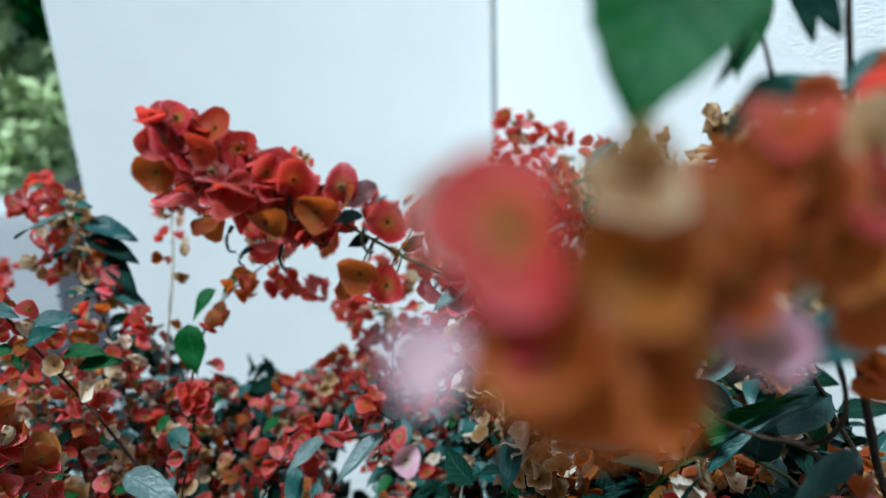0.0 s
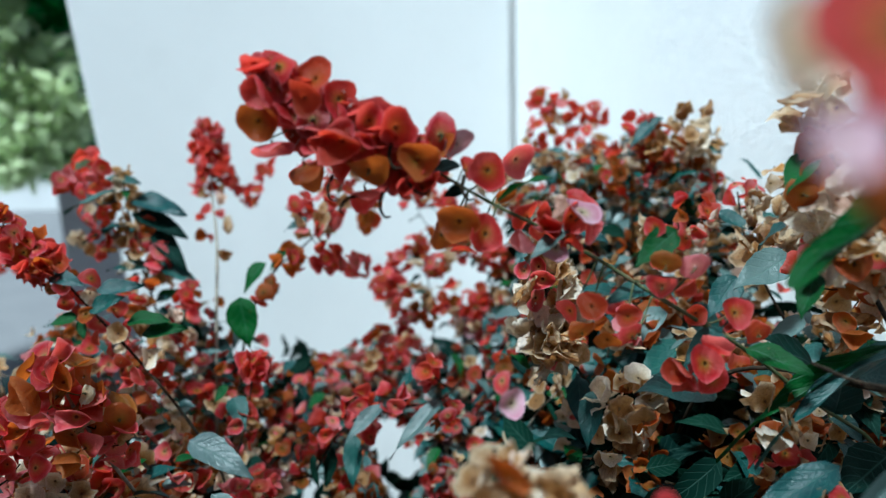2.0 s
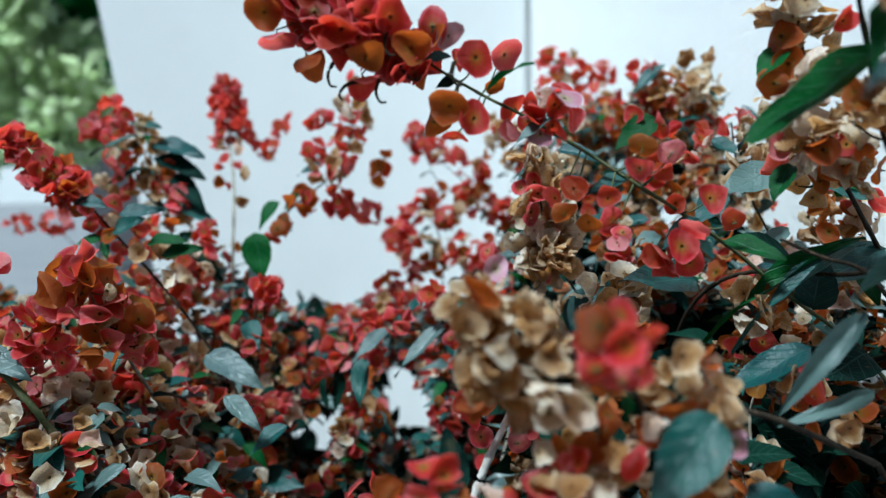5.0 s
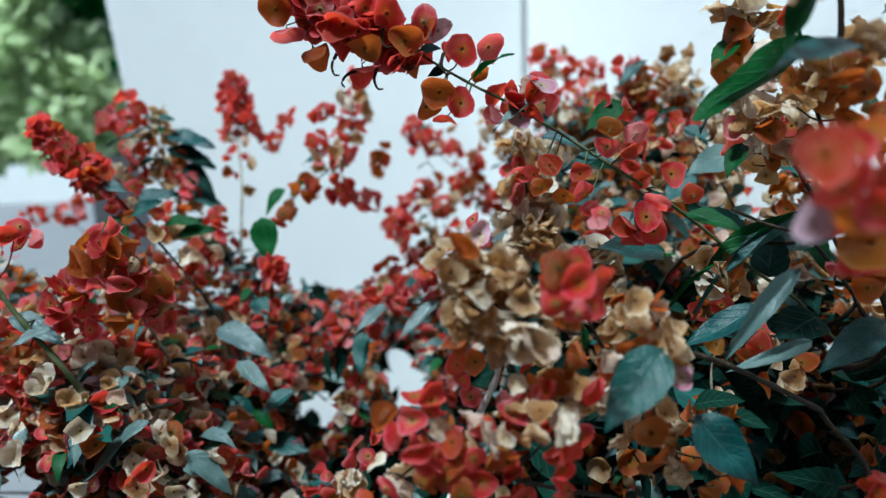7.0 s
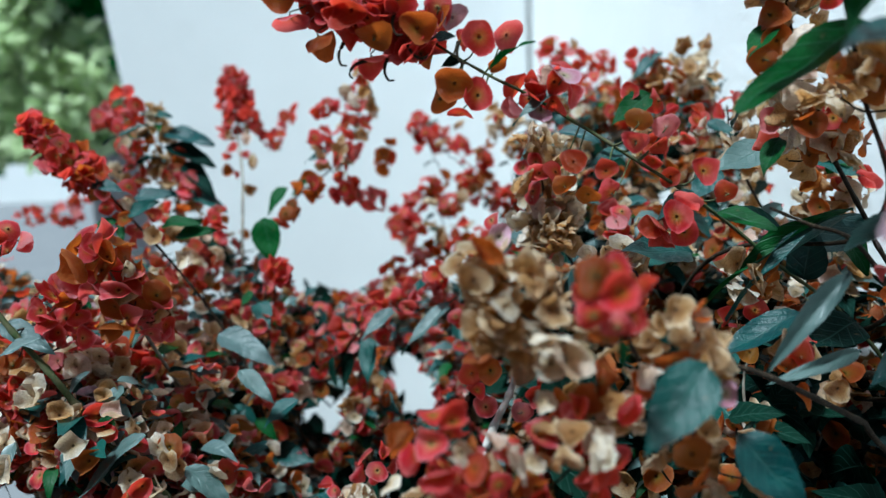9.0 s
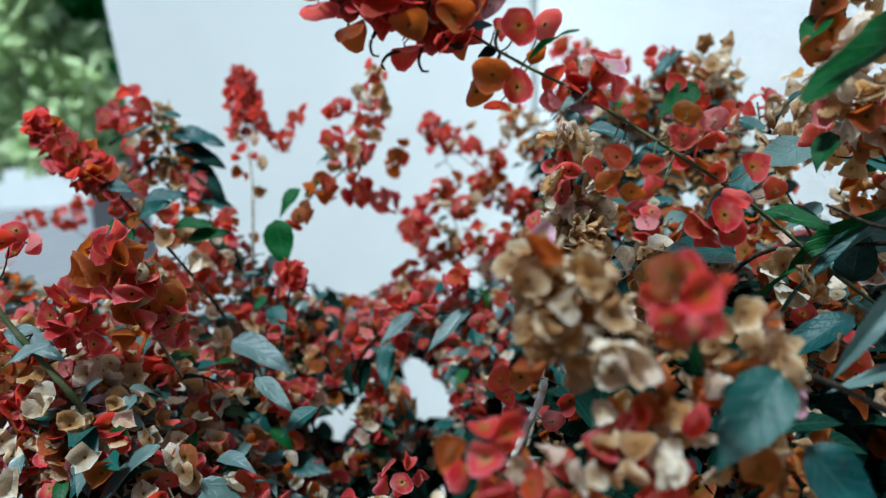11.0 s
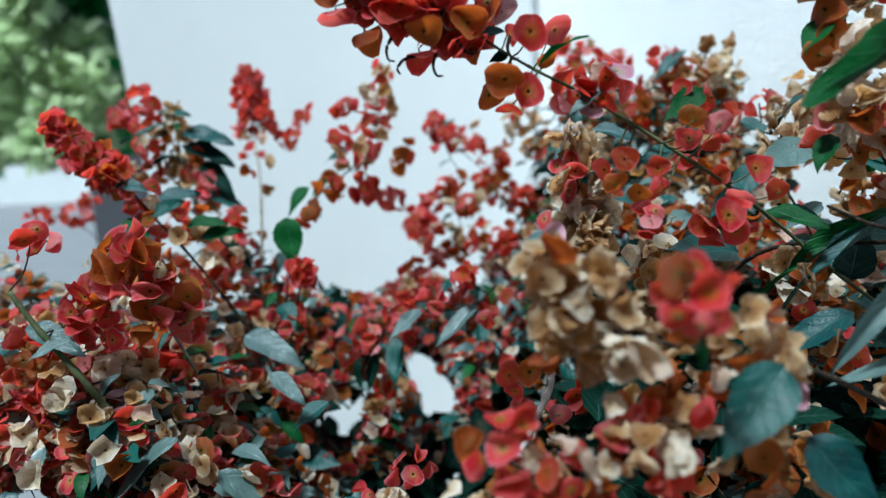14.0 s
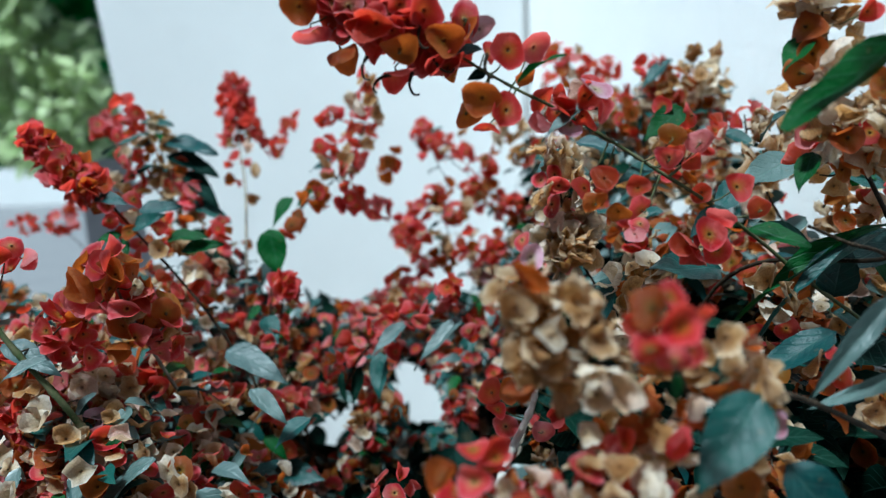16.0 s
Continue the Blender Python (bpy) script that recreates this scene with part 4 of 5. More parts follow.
b.leaf((0.2515, 0.5000, 1.2066), (0.2101, 0.4700, 1.1856), "teal", (-0.2, -0.7, 0.8), 1.2, 0)
b.leaf((0.2895, 0.5000, 1.1917), (0.2423, 0.4800, 1.2092), "teal", (0, -0.7, 0.8), 1.1, 1)
b.leaf((0.2685, 0.4400, 1.1668), (0.2161, 0.4200, 1.1531), "teal", (0, -0.7, 0.7), 1.1, 0)
b.leaf((0.2547, 0.4600, 1.1666), (0.2719, 0.4400, 1.1317), "green", (0.3, -0.8, 0.5), 1.2, 0)
b.leaf((0.2348, 0.5000, 1.1690), (0.2007, 0.4800, 1.1559), "sage", (0, -0.7, 0.8), 1, 0)
b.cluster((0.2021, 0.4600, 1.1332), 7, 0.01196, 0.0109788, BROWN, face=(0, -0.8, 0))
b.cluster((0.2703, 0.5000, 1.1661), 10, 0.01472, 0.0109788, BROWN)
b.cluster((0.2847, 0.5000, 1.1799), 7, 0.01288, 0.0109788, MIXED)
b.cluster((0.2586, 0.5200, 1.1794), 8, 0.01288, 0.0109788, DRY)
b.leaf((0.2693, 0.5100, 1.1888), (0.2779, 0.5000, 1.2137), "green", (0, -0.8, 0.5), 0.9, 0)
b.leaf((0.2395, 0.5200, 1.1924), (0.2089, 0.5000, 1.2079), "teal", (0, -0.6, 0.9), 1, 1)
b.cluster((0.1617, 0.5800, 1.2031), 10, 0.01472, 0.0109788, MIXED)
b.cluster((0.2453, 0.5800, 1.2162), 11, 0.01656, 0.0109788, DRY)
b.cluster((0.2617, 0.5600, 1.2061), 11, 0.01656, 0.0109788, MIXED)
b.cluster((0.2484, 0.5500, 1.1859), 10, 0.01472, 0.0109788, BROWN)
b.cluster((0.2709, 0.5400, 1.1906), 10, 0.01472, 0.0109788, MIXED)
b.cluster((0.2862, 0.5300, 1.1704), 10, 0.01472, 0.0109788, BROWN)
b.leaf((0.2667, 0.5200, 1.1807), (0.2271, 0.5000, 1.1765), "teal", (0, -0.7, 0.8), 1.2, 0)
b.leaf((0.2628, 0.5500, 1.2195), (0.2772, 0.5300, 1.2323), "teal", (0, -0.6, 0.9), 1, 1)
b.leaf((0.2812, 0.5000, 1.1947), (0.2528, 0.4900, 1.2081), "green", (0, -0.7, 0.7), 0.9, 0)

b = Branch("tall branch topped with tan dried heads", [(0.2427, 0.8300, 1.2997), (0.2478, 0.8300, 1.2784), (0.2553, 0.8200, 1.2476), (0.2636, 0.8000, 1.1992)], 0.0009, "dark", None, "flowering_branch", seed=111)
b.bract(Vector((0.2401, 0.8200, 1.2974)), (0.28, -1, -0.38), 0.011, {"dry": 1})
b.cluster((0.2549, 0.8100, 1.2626), 23, 0.02208, 0.01176, {'dry': 4, 'pale': 4})
b.cluster((0.2269, 0.8300, 1.2547), 15, 0.02024, 0.01176, RUST)
b.leaf((0.2234, 0.8200, 1.2879), (0.1773, 0.8000, 1.2593), "teal", (0, -0.4, 1), 0.7, 1)
b.cluster((0.2038, 0.8400, 1.2741), 10, 0.01656, 0.01176, MIXED)
b.cluster((0.1881, 0.8200, 1.2315), 15, 0.023, 0.01176, MIXED)

b = Branch("tall branch with rusty red heads against the white wall", [(0.1128, 1.0500, 1.3094), (0.1403, 1.0500, 1.2892), (0.1690, 1.0300, 1.2572), (0.1878, 1.0000, 1.2040)], 0.0009, "dark", None, "flowering_branch", seed=112)
b.cluster((0.1206, 1.0500, 1.3052), 12, 0.01564, 0.01176, RED)
b.cluster((0.1481, 1.0500, 1.2889), 15, 0.02024, 0.01176, MIXED)
b.cluster((0.1913, 1.0500, 1.2835), 12, 0.0184, 0.01176, RED)
b.cluster((0.1753, 1.0200, 1.2455), 18, 0.02576, 0.01176, MIXED)
b.cluster((0.1185, 1.0300, 1.2589), 13, 0.02208, 0.01176, MIXED)
b.cluster((0.0495, 0.9800, 1.2095), 15, 0.0184, 0.01176, {'dry': 3, 'pale': 3, 'red': 2})
b.cluster((0.1269, 1.0000, 1.2135), 13, 0.02024, 0.01176, MIXED)

b = Branch("arching side branch ending in a tight red bract spike", [(-0.3662, 0.5850, 1.2448), (-0.3492, 0.5850, 1.2278), (-0.3268, 0.5830, 1.2059), (-0.3054, 0.5800, 1.1889), (-0.2866, 0.5800, 1.1642), (-0.2543, 0.5750, 1.1276), (-0.2245, 0.5750, 1.0844), (-0.1964, 0.5800, 1.0305)], 0.0009, "dark", None, "flowering_branch", seed=113)
b.raceme(0, 0.42, 74, 0.011414, 0.0109051, RED, (0, -0.6, 0))
b.raceme(0.45, 0.75, 21, 0.0142675, 0.0109051, MIXED)
b.leaf((-0.2898, 0.5700, 1.1588), (-0.3093, 0.5600, 1.1564), "green", (-0.4, -0.8, 0.5), 1.3, 0)
b.leaf((-0.2877, 0.5700, 1.1563), (-0.2824, 0.5600, 1.1414), "green", (0, -0.9, 0.4), 1.2, 0)
b.leaf((-0.2795, 0.5700, 1.1634), (-0.2492, 0.5600, 1.1784), "teal", (0, -0.7, 0.8), 1.1, 0)
b.leaf((-0.2517, 0.5700, 1.1530), (-0.2154, 0.5600, 1.1634), "green", (0.2, -0.5, 1), 0.9, 1)
b.leaf((-0.2777, 0.5800, 1.1761), (-0.2403, 0.5800, 1.1823), "teal", (0, -0.6, 0.9), 1, 0)
b.leaf((-0.2407, 0.5700, 1.1431), (-0.2023, 0.5600, 1.1537), "green", (0.1, -0.6, 1), 0.9, 0)
b.leaf((-0.3101, 0.5750, 1.1897), (-0.2784, 0.5600, 1.1908), "teal", (0, -0.6, 0.8), 0.9, 1)

b = Branch("cane with drooping dark leaves and a dry seed head", [(-0.3391, 0.7800, 1.2503), (-0.3371, 0.7800, 1.2134), (-0.3283, 0.7700, 1.1706), (-0.3139, 0.7600, 1.1214), (-0.2977, 0.7500, 1.0592)], 0.0011, "dark", None, "flowering_branch", seed=114)
b.cluster((-0.3823, 0.8000, 1.2449), 18, 0.02208, 0.01176, BRIGHT)
b.cluster((-0.4096, 0.8000, 1.2364), 8, 0.01288, 0.01176, BRIGHT)
b.raceme(0, 0.6, 35, 0.0148162, 0.01064, DRY)
b.cluster((-0.2996, 0.7600, 1.1648), 9, 0.01288, 0.01176, {'pink': 1})
b.cluster((-0.3052, 0.7600, 1.1432), 5, 0.01104, 0.0112, DRY)
b.cluster((-0.3626, 0.7700, 1.1778), 12, 0.01564, 0.01064, MIXED)
b.cluster((-0.3174, 0.7700, 1.1827), 10, 0.01472, 0.01064, RED)
b.cluster((-0.3153, 0.7200, 1.1289), 15, 0.0184, 0.01064, MIXED)
b.cluster((-0.2718, 0.7000, 1.0991), 15, 0.0184, 0.01064, MIXED)
b.cluster((-0.3732, 0.7800, 1.2071), 10, 0.0138, 0.01064, MIXED)
b.cluster((-0.2645, 0.7300, 1.1288), 8, 0.01288, 0.01064, RED)
b.leaves(14, 0.1, 1, 0.034)
b.leaf((-0.3448, 0.7800, 1.2291), (-0.3863, 0.7400, 1.2190), "teal", (0, -0.35, 1), 0.75, 0)
b.leaf((-0.3332, 0.7800, 1.2195), (-0.2621, 0.7400, 1.2169), "teal", (0, -0.35, 1), 0.75, 0)
b.leaf((-0.3316, 0.7800, 1.2058), (-0.2627, 0.7400, 1.1933), "dark", (0, -0.35, 1), 0.75, 0)
b.leaf((-0.3393, 0.7800, 1.1948), (-0.3709, 0.7400, 1.1876), "dark", (0, -0.35, 1), 0.75, 0)
b.leaf((-0.3104, 0.7700, 1.1887), (-0.2615, 0.7300, 1.1588), "dark", (0, -0.35, 1), 0.75, 0)
b.leaf((-0.3560, 0.7800, 1.2417), (-0.3126, 0.7600, 1.2440), "teal", (0, -0.35, 1), 0.75, 0)
b.leaf((-0.3038, 0.7600, 1.1556), (-0.2509, 0.7300, 1.1435), "teal", (0, -0.35, 1), 0.75, 0)
b.leaf((-0.2931, 0.7600, 1.1081), (-0.2508, 0.7300, 1.0823), "dark", (0, -0.35, 1), 0.75, 0)
b.leaf((-0.3104, 0.7600, 1.1527), (-0.3432, 0.7300, 1.1611), "teal", (0, -0.6, 1), 1.2, 0)
b.leaf((-0.2999, 0.7600, 1.1336), (-0.3180, 0.7300, 1.1423), "teal", (0, -0.5, 1), 1.1, 0)

b = Branch("thin grey cane with a slender spike of red bracts", [(-0.3027, 0.9500, 1.2908), (-0.3012, 0.9400, 1.2444), (-0.2884, 0.9000, 1.2037), (-0.2609, 0.8200, 1.1639), (-0.2415, 0.7400, 1.1014), (-0.2428, 0.7200, 1.0133), (-0.2529, 0.7200, 0.8955)], 0.0014, "grey", None, "flowering_branch", seed=115)
b.raceme(0, 0.28, 84, 0.017462, 0.0112, BRIGHT)
b.raceme(0.3, 0.5, 12, 0.0126996, 0.01008, MIXED)
b.cluster((-0.2796, 0.9500, 1.2140), 4, 0.00828, 0.01176, RED)
b.cluster((-0.2550, 0.9500, 1.1947), 6, 0.01104, 0.01176, RED)
b.cluster((-0.2430, 0.9800, 1.2272), 5, 0.01104, 0.01176, RED)
b.leaf((-0.2413, 0.7300, 1.0729), (-0.2712, 0.7200, 1.0517), "teal", (-0.2, -0.6, 1), 1, 1)
b.leaf((-0.2431, 0.7300, 1.0479), (-0.2068, 0.7200, 1.0624), "teal", (0, -0.6, 1), 1, 1)

b = Branch("slender upright cane with loose bronze and red bracts", [(-0.1104, 0.8200, 1.2852), (-0.1143, 0.8200, 1.2421), (-0.1265, 0.8000, 1.2032), (-0.1439, 0.7800, 1.1748), (-0.1583, 0.7500, 1.1520), (-0.1669, 0.7100, 1.1238), (-0.1948, 0.7000, 1.0738), (-0.2172, 0.7000, 1.0197)], 0.0009, "dark", None, "flowering_branch", seed=116)
b.raceme(0, 0.45, 49, 0.0148162, 0.01176, MIXED)
b.cluster((-0.1592, 0.8200, 1.2406), 6, 0.01104, 0.01176, RED)
b.cluster((-0.1612, 0.8000, 1.2044), 9, 0.0138, 0.01176, RED)
b.cluster((-0.1639, 0.7500, 1.1582), 9, 0.01288, 0.01176, RUST)
b.cluster((-0.1801, 0.7100, 1.1388), 5, 0.01104, 0.01176, RUST)
b.cluster((-0.1562, 0.7000, 1.1227), 6, 0.01104, 0.01176, BROWN)
b.cluster((-0.1333, 0.8000, 1.1464), 8, 0.01196, 0.01176, BRIGHT)
b.cluster((-0.1138, 0.8400, 1.1294), 9, 0.01288, 0.01176, PINK)
b.cluster((-0.0964, 0.8600, 1.1802), 8, 0.01196, 0.01176, RUST)
b.leaf((-0.1992, 0.6900, 1.1375), (-0.1913, 0.6700, 1.0907), "green", (-0.1, -1, 0.25), 1.6, 0)
b.leaf((-0.1805, 0.7200, 1.1633), (-0.2058, 0.7000, 1.1444), "green", (-0.2, -0.5, 1), 1, 2)
b.leaf((-0.1681, 0.7600, 1.1690), (-0.1865, 0.7400, 1.1485), "green", (-0.4, -0.8, 0.4), 1.1, 0)
b.leaf((-0.1507, 0.7900, 1.1925), (-0.1773, 0.7800, 1.1852), "teal", (0, -0.6, 0.8), 1.2, 0)

b = Branch("thin far twigs with scattered red bracts", [(-0.0670, 1.0000, 1.2146), (-0.0488, 1.0000, 1.1870), (-0.0033, 0.9800, 1.1490), (0.0336, 0.9600, 1.1199), (0.0691, 0.9400, 1.0691)], 0.0007, "dark", None, "flowering_branch", seed=117)
b.cluster((-0.0672, 1.0000, 1.2107), 12, 0.01472, 0.01176, BRIGHT)
b.cluster((-0.0372, 1.0000, 1.1851), 9, 0.01472, 0.01176, RED)
b.cluster((-0.0254, 1.0000, 1.1901), 4, 0.0184, 0.0112, MIXED)
b.cluster((0.0121, 0.9700, 1.1573), 9, 0.0138, 0.01176, RED)
b.cluster((0.0229, 0.9700, 1.1341), 6, 0.01288, 0.01176, RUST)
b.cluster((0.0516, 0.9500, 1.1058), 12, 0.0184, 0.01176, RED)
b.leaves(9, 0, 1, 0.03)

b = Branch("thin far twigs with small red heads", [(-0.0756, 0.9500, 1.1174), (-0.0565, 0.9400, 1.1109), (-0.0342, 0.9200, 1.0913), (-0.0280, 0.9000, 1.0433)], 0.0007, "dark", None, "flowering_branch", seed=118)
b.cluster((-0.0721, 0.9500, 1.1097), 10, 0.01472, 0.01176, BRIGHT)
b.cluster((-0.0488, 0.9500, 1.1279), 9, 0.0138, 0.01176, RED)
b.cluster((-0.0266, 0.9300, 1.1041), 12, 0.01656, 0.01176, MIXED)
b.cluster((-0.0905, 0.9300, 1.0835), 13, 0.0184, 0.01176, BRIGHT)
b.cluster((-0.1100, 0.9200, 1.0483), 13, 0.0184, 0.01176, RED)
b.cluster((-0.0576, 0.9200, 1.0582), 18, 0.02392, 0.01176, {'pale': 2, 'red': 4, 'dry': 2})
b.cluster((-0.0132, 0.9200, 1.0606), 15, 0.02208, 0.01176, MIXED)
b.cluster((0.0231, 0.9000, 1.0640), 13, 0.02024, 0.01176, RED)
b.cluster((-0.0038, 0.9500, 1.1302), 8, 0.01472, 0.01176, RUST)
b.leaves(8, 0, 1, 0.03)

b = Branch("thin hanging far twig with small loose red heads", [(-0.0592, 0.9800, 1.2094), (-0.0384, 0.9800, 1.1520), (-0.0008, 0.9700, 1.1214), (0.0397, 0.9500, 1.0928), (0.0565, 0.9300, 1.0354)], 0.0007, "dark", None, "flowering_branch", seed=131)
b.cluster((-0.0576, 0.9700, 1.1950), 8, 0.0125, 0.0118, BRIGHT)
b.cluster((-0.0387, 0.9700, 1.1318), 5, 0.0125, 0.0118, RUST)
b.cluster((-0.0106, 0.9700, 1.1823), 5, 0.0125, 0.0118, PINK)
b.cluster((0.0229, 0.9700, 1.1648), 7, 0.0125, 0.0118, MIXED)
b.cluster((0.0052, 0.9700, 1.1174), 6, 0.0125, 0.0118, MIXED)
b.cluster((0.0407, 0.9700, 1.1087), 8, 0.0125, 0.0118, RED)
b.cluster((0.0643, 0.9700, 1.1762), 8, 0.0125, 0.0118, {'dry': 2, 'pale': 2, 'red': 1})
b.cluster((-0.0913, 0.9700, 1.0656), 8, 0.0125, 0.0118, BRIGHT)
b.cluster((-0.0822, 0.9700, 1.0967), 4, 0.0125, 0.0118, PINK)
b.cluster((-0.1139, 0.9700, 1.1592), 3, 0.0125, 0.0118, RUST)
b.cluster((-0.1022, 0.8600, 1.0733), 7, 0.0125, 0.0112, BRIGHT)
b.cluster((-0.0877, 0.8400, 1.0458), 8, 0.0125, 0.0112, RED)
b.cluster((-0.0980, 0.8000, 1.0256), 7, 0.0125, 0.0112, MIXED)
b.cluster((-0.0629, 0.8800, 1.0463), 8, 0.0125, 0.0112, PINK)
b.cluster((-0.0699, 0.8200, 1.0262), 8, 0.0125, 0.0112, BRIGHT)
b.cluster((-0.0386, 0.9000, 1.0521), 6, 0.0125, 0.0112, RUST)
b.leaves(8, 0, 1, 0.03, ("sage", "teal"))

b = Branch("short stem with a rounded rosette of red bracts", [(-0.1679, 0.6200, 1.1034), (-0.1711, 0.6200, 1.0849), (-0.1880, 0.6400, 1.0403)], 0.0009, "dark", None, "flowering_branch", seed=119)
b.cluster((-0.1630, 0.6000, 1.1035), 17, 0.01196, 0.0111384, {'red': 4, 'pink': 3}, face=(0, -0.4, 0.5))
b.leaf((-0.1876, 0.6100, 1.0724), (-0.1705, 0.5800, 1.0612), "teal", (0.3, -0.8, 0.5), 1.1, 1)
b.leaf((-0.1918, 0.6100, 1.0831), (-0.2028, 0.6000, 1.0708), "green", (-0.3, -0.9, 0.2), 1.2, 0)
b.leaf((-0.2050, 0.5500, 1.0629), (-0.1488, 0.5200, 1.0540), "sage", (0.1, -0.6, 1), 1.05, 1)

b = Branch("side shoot with two drooping grey green leaves", [(0.0066, 0.6000, 1.0878), (-0.0087, 0.6000, 1.0726), (-0.0365, 0.6000, 1.0654), (-0.0668, 0.6000, 1.0633), (-0.1003, 0.6100, 1.0365), (-0.1282, 0.6300, 0.9872)], 0.0009, "dark", None, "flowering_branch", seed=120)
b.leaf((-0.0590, 0.6000, 1.0674), (-0.0922, 0.5700, 1.0506), "sage", (-0.2, -0.7, 0.7), 0.85, 1)
b.leaf((-0.0103, 0.6000, 1.0701), (-0.0547, 0.5600, 1.0420), "sage", (-0.4, -0.7, 0.6), 0.85, 0)
b.leaf((-0.0843, 0.6000, 1.0398), (-0.0860, 0.5700, 1.0040), "teal", (-0.2, -1, 0.2), 1, 0)
b.leaf((-0.1064, 0.6100, 1.0230), (-0.1110, 0.6000, 0.9886), "dark", (0.5, -0.8, 0.1), 0.8, 0)
b.leaf((-0.1224, 0.6100, 1.0177), (-0.1202, 0.6000, 0.9832), "dark", (-0.5, -0.8, 0.1), 0.8, 0)
b.cluster((-0.0204, 0.6000, 1.0961), 8, 0.01104, 0.0110376, BRIGHT)
b.cluster((-0.0513, 0.6000, 1.0709), 5, 0.01012, 0.0110376, RED)
b.cluster((-0.0844, 0.6100, 1.0631), 7, 0.01196, 0.0110376, BRIGHT)
b.cluster((-0.1127, 0.6200, 1.0332), 7, 0.01196, 0.0110376, BRIGHT)
b.cluster((-0.0729, 0.6000, 1.0423), 5, 0.01012, 0.0110376, BRIGHT)
b.cluster((-0.0041, 0.6000, 1.0595), 6, 0.01104, 0.0110376, RED)
b.cluster((-0.1352, 0.6300, 1.0045), 5, 0.01104, 0.0110376, RED)
b.leaf((-0.0293, 0.6200, 1.0883), (-0.0531, 0.6200, 1.0728), "teal", (0, -0.6, 1), 1.1, 0)
b.cluster((-0.1003, 0.6600, 0.9803), 7, 0.01472, 0.0110376, BROWN)
b.cluster((-0.0877, 0.6800, 0.9408), 7, 0.01472, 0.0110376, BROWN)
b.leaf((-0.0786, 0.6600, 0.9619), (-0.0829, 0.6400, 0.9411), "teal", (0, -0.8, 0.5), 1.1, 0)

b = Branch("low side branch with a big dark red bract head", [(-0.2479, 0.4600, 1.1601), (-0.2411, 0.4600, 1.1358), (-0.2337, 0.4700, 1.1036), (-0.2263, 0.4900, 1.0611), (-0.2173, 0.5200, 1.0054)], 0.0012, "grey", None, "flowering_branch", seed=121)
b.cluster((-0.2449, 0.4550, 1.1492), 18, 0.01932, 0.0142, {'red': 3, 'bronze': 5, 'pink': 1}, face=(0, -0.5, 0.2))
b.cluster((-0.2271, 0.4600, 1.1191), 15, 0.0184, 0.0138, {'red': 2, 'bronze': 5, 'pink': 1, 'dry': 1}, face=(0, -0.6, -0.1))
b.bract(Vector((-0.2371, 0.4400, 1.1643)), (-0.3, -0.5, 0.55), 0.0125, {"red": 1})
b.cluster((-0.2170, 0.4650, 1.1028), 9, 0.01288, 0.0105, PINK)
b.bract(Vector((-0.2225, 0.4450, 1.1473)), (-0.22, 0.8, -0.65), 0.01, {"pale": 1})

b = Branch("thick olive stem with a rounded orange red head", [(-0.3183, 0.4300, 1.1378), (-0.3032, 0.4300, 1.1120), (-0.2776, 0.4300, 1.0754), (-0.2550, 0.4300, 1.0400), (-0.2135, 0.4300, 0.9884), (-0.1976, 0.4500, 0.9442)], 0.0024, "green", None, "flowering_branch", seed=122)
b.cluster((-0.2792, 0.4500, 1.1199), 16, 0.01656, 0.0115, RED, face=(0, -0.7, 0.2))
b.cluster((-0.2735, 0.4500, 1.0985), 9, 0.0138, 0.0105, RED)
b.leaf((-0.2746, 0.4200, 1.1071), (-0.3023, 0.4000, 1.1015), "sage", (-0.1, -0.6, 0.9), 0.8, 1)
b.cluster((-0.3237, 0.4500, 1.0784), 12, 0.01656, 0.011, RUST)
b.cluster((-0.3245, 0.4500, 1.0484), 9, 0.0138, 0.011, RED)
b.cluster((-0.3046, 0.4600, 1.0258), 9, 0.01564, 0.0115, RED)
b.leaf((-0.2422, 0.4300, 1.0461), (-0.2438, 0.4200, 1.0262), "green", (0.2, -0.9, 0.3), 1.5, 0)
b.cluster((-0.2809, 0.4700, 1.0654), 9, 0.01656, 0.0105, {'pale': 3, 'pink': 2})
b.cluster((-0.3108, 0.4500, 1.1678), 6, 0.01196, 0.0115, BRIGHT)

b = Branch("low branch with a pink rosette over grey green leaves", [(-0.2582, 0.4500, 1.0015), (-0.2567, 0.4500, 0.9812), (-0.2530, 0.4600, 0.9471)], 0.001, "dark", None, "flowering_branch", seed=123)
b.cluster((-0.2528, 0.4400, 1.0047), 15, 0.01472, 0.011, {'red': 4, 'pink': 4}, face=(0, -0.5, 0.4))
b.bract(Vector((-0.2409, 0.4200, 1.0039)), (-0.47, 0.7, -0.33), 0.009, {"pale": 1})
b.leaf((-0.2792, 0.4500, 1.0016), (-0.3071, 0.4300, 0.9889), "sage", (-0.2, -0.6, 0.9), 1, 0)
b.leaf((-0.2943, 0.4700, 1.0024), (-0.3354, 0.4500, 0.9953), "sage", (-0.1, -0.6, 1), 1.1, 1)
b.cluster((-0.2044, 0.4600, 0.9750), 9, 0.0138, 0.011, RED)
b.leaf((-0.2129, 0.4200, 1.0362), (-0.2716, 0.3950, 0.9903), "sage", (-0.2, -0.35, 1), 0.95, 0)
b.leaf((-0.1918, 0.4300, 1.0062), (-0.1525, 0.4200, 0.9796), "sage", (0, -0.4, 1), 1, 1)
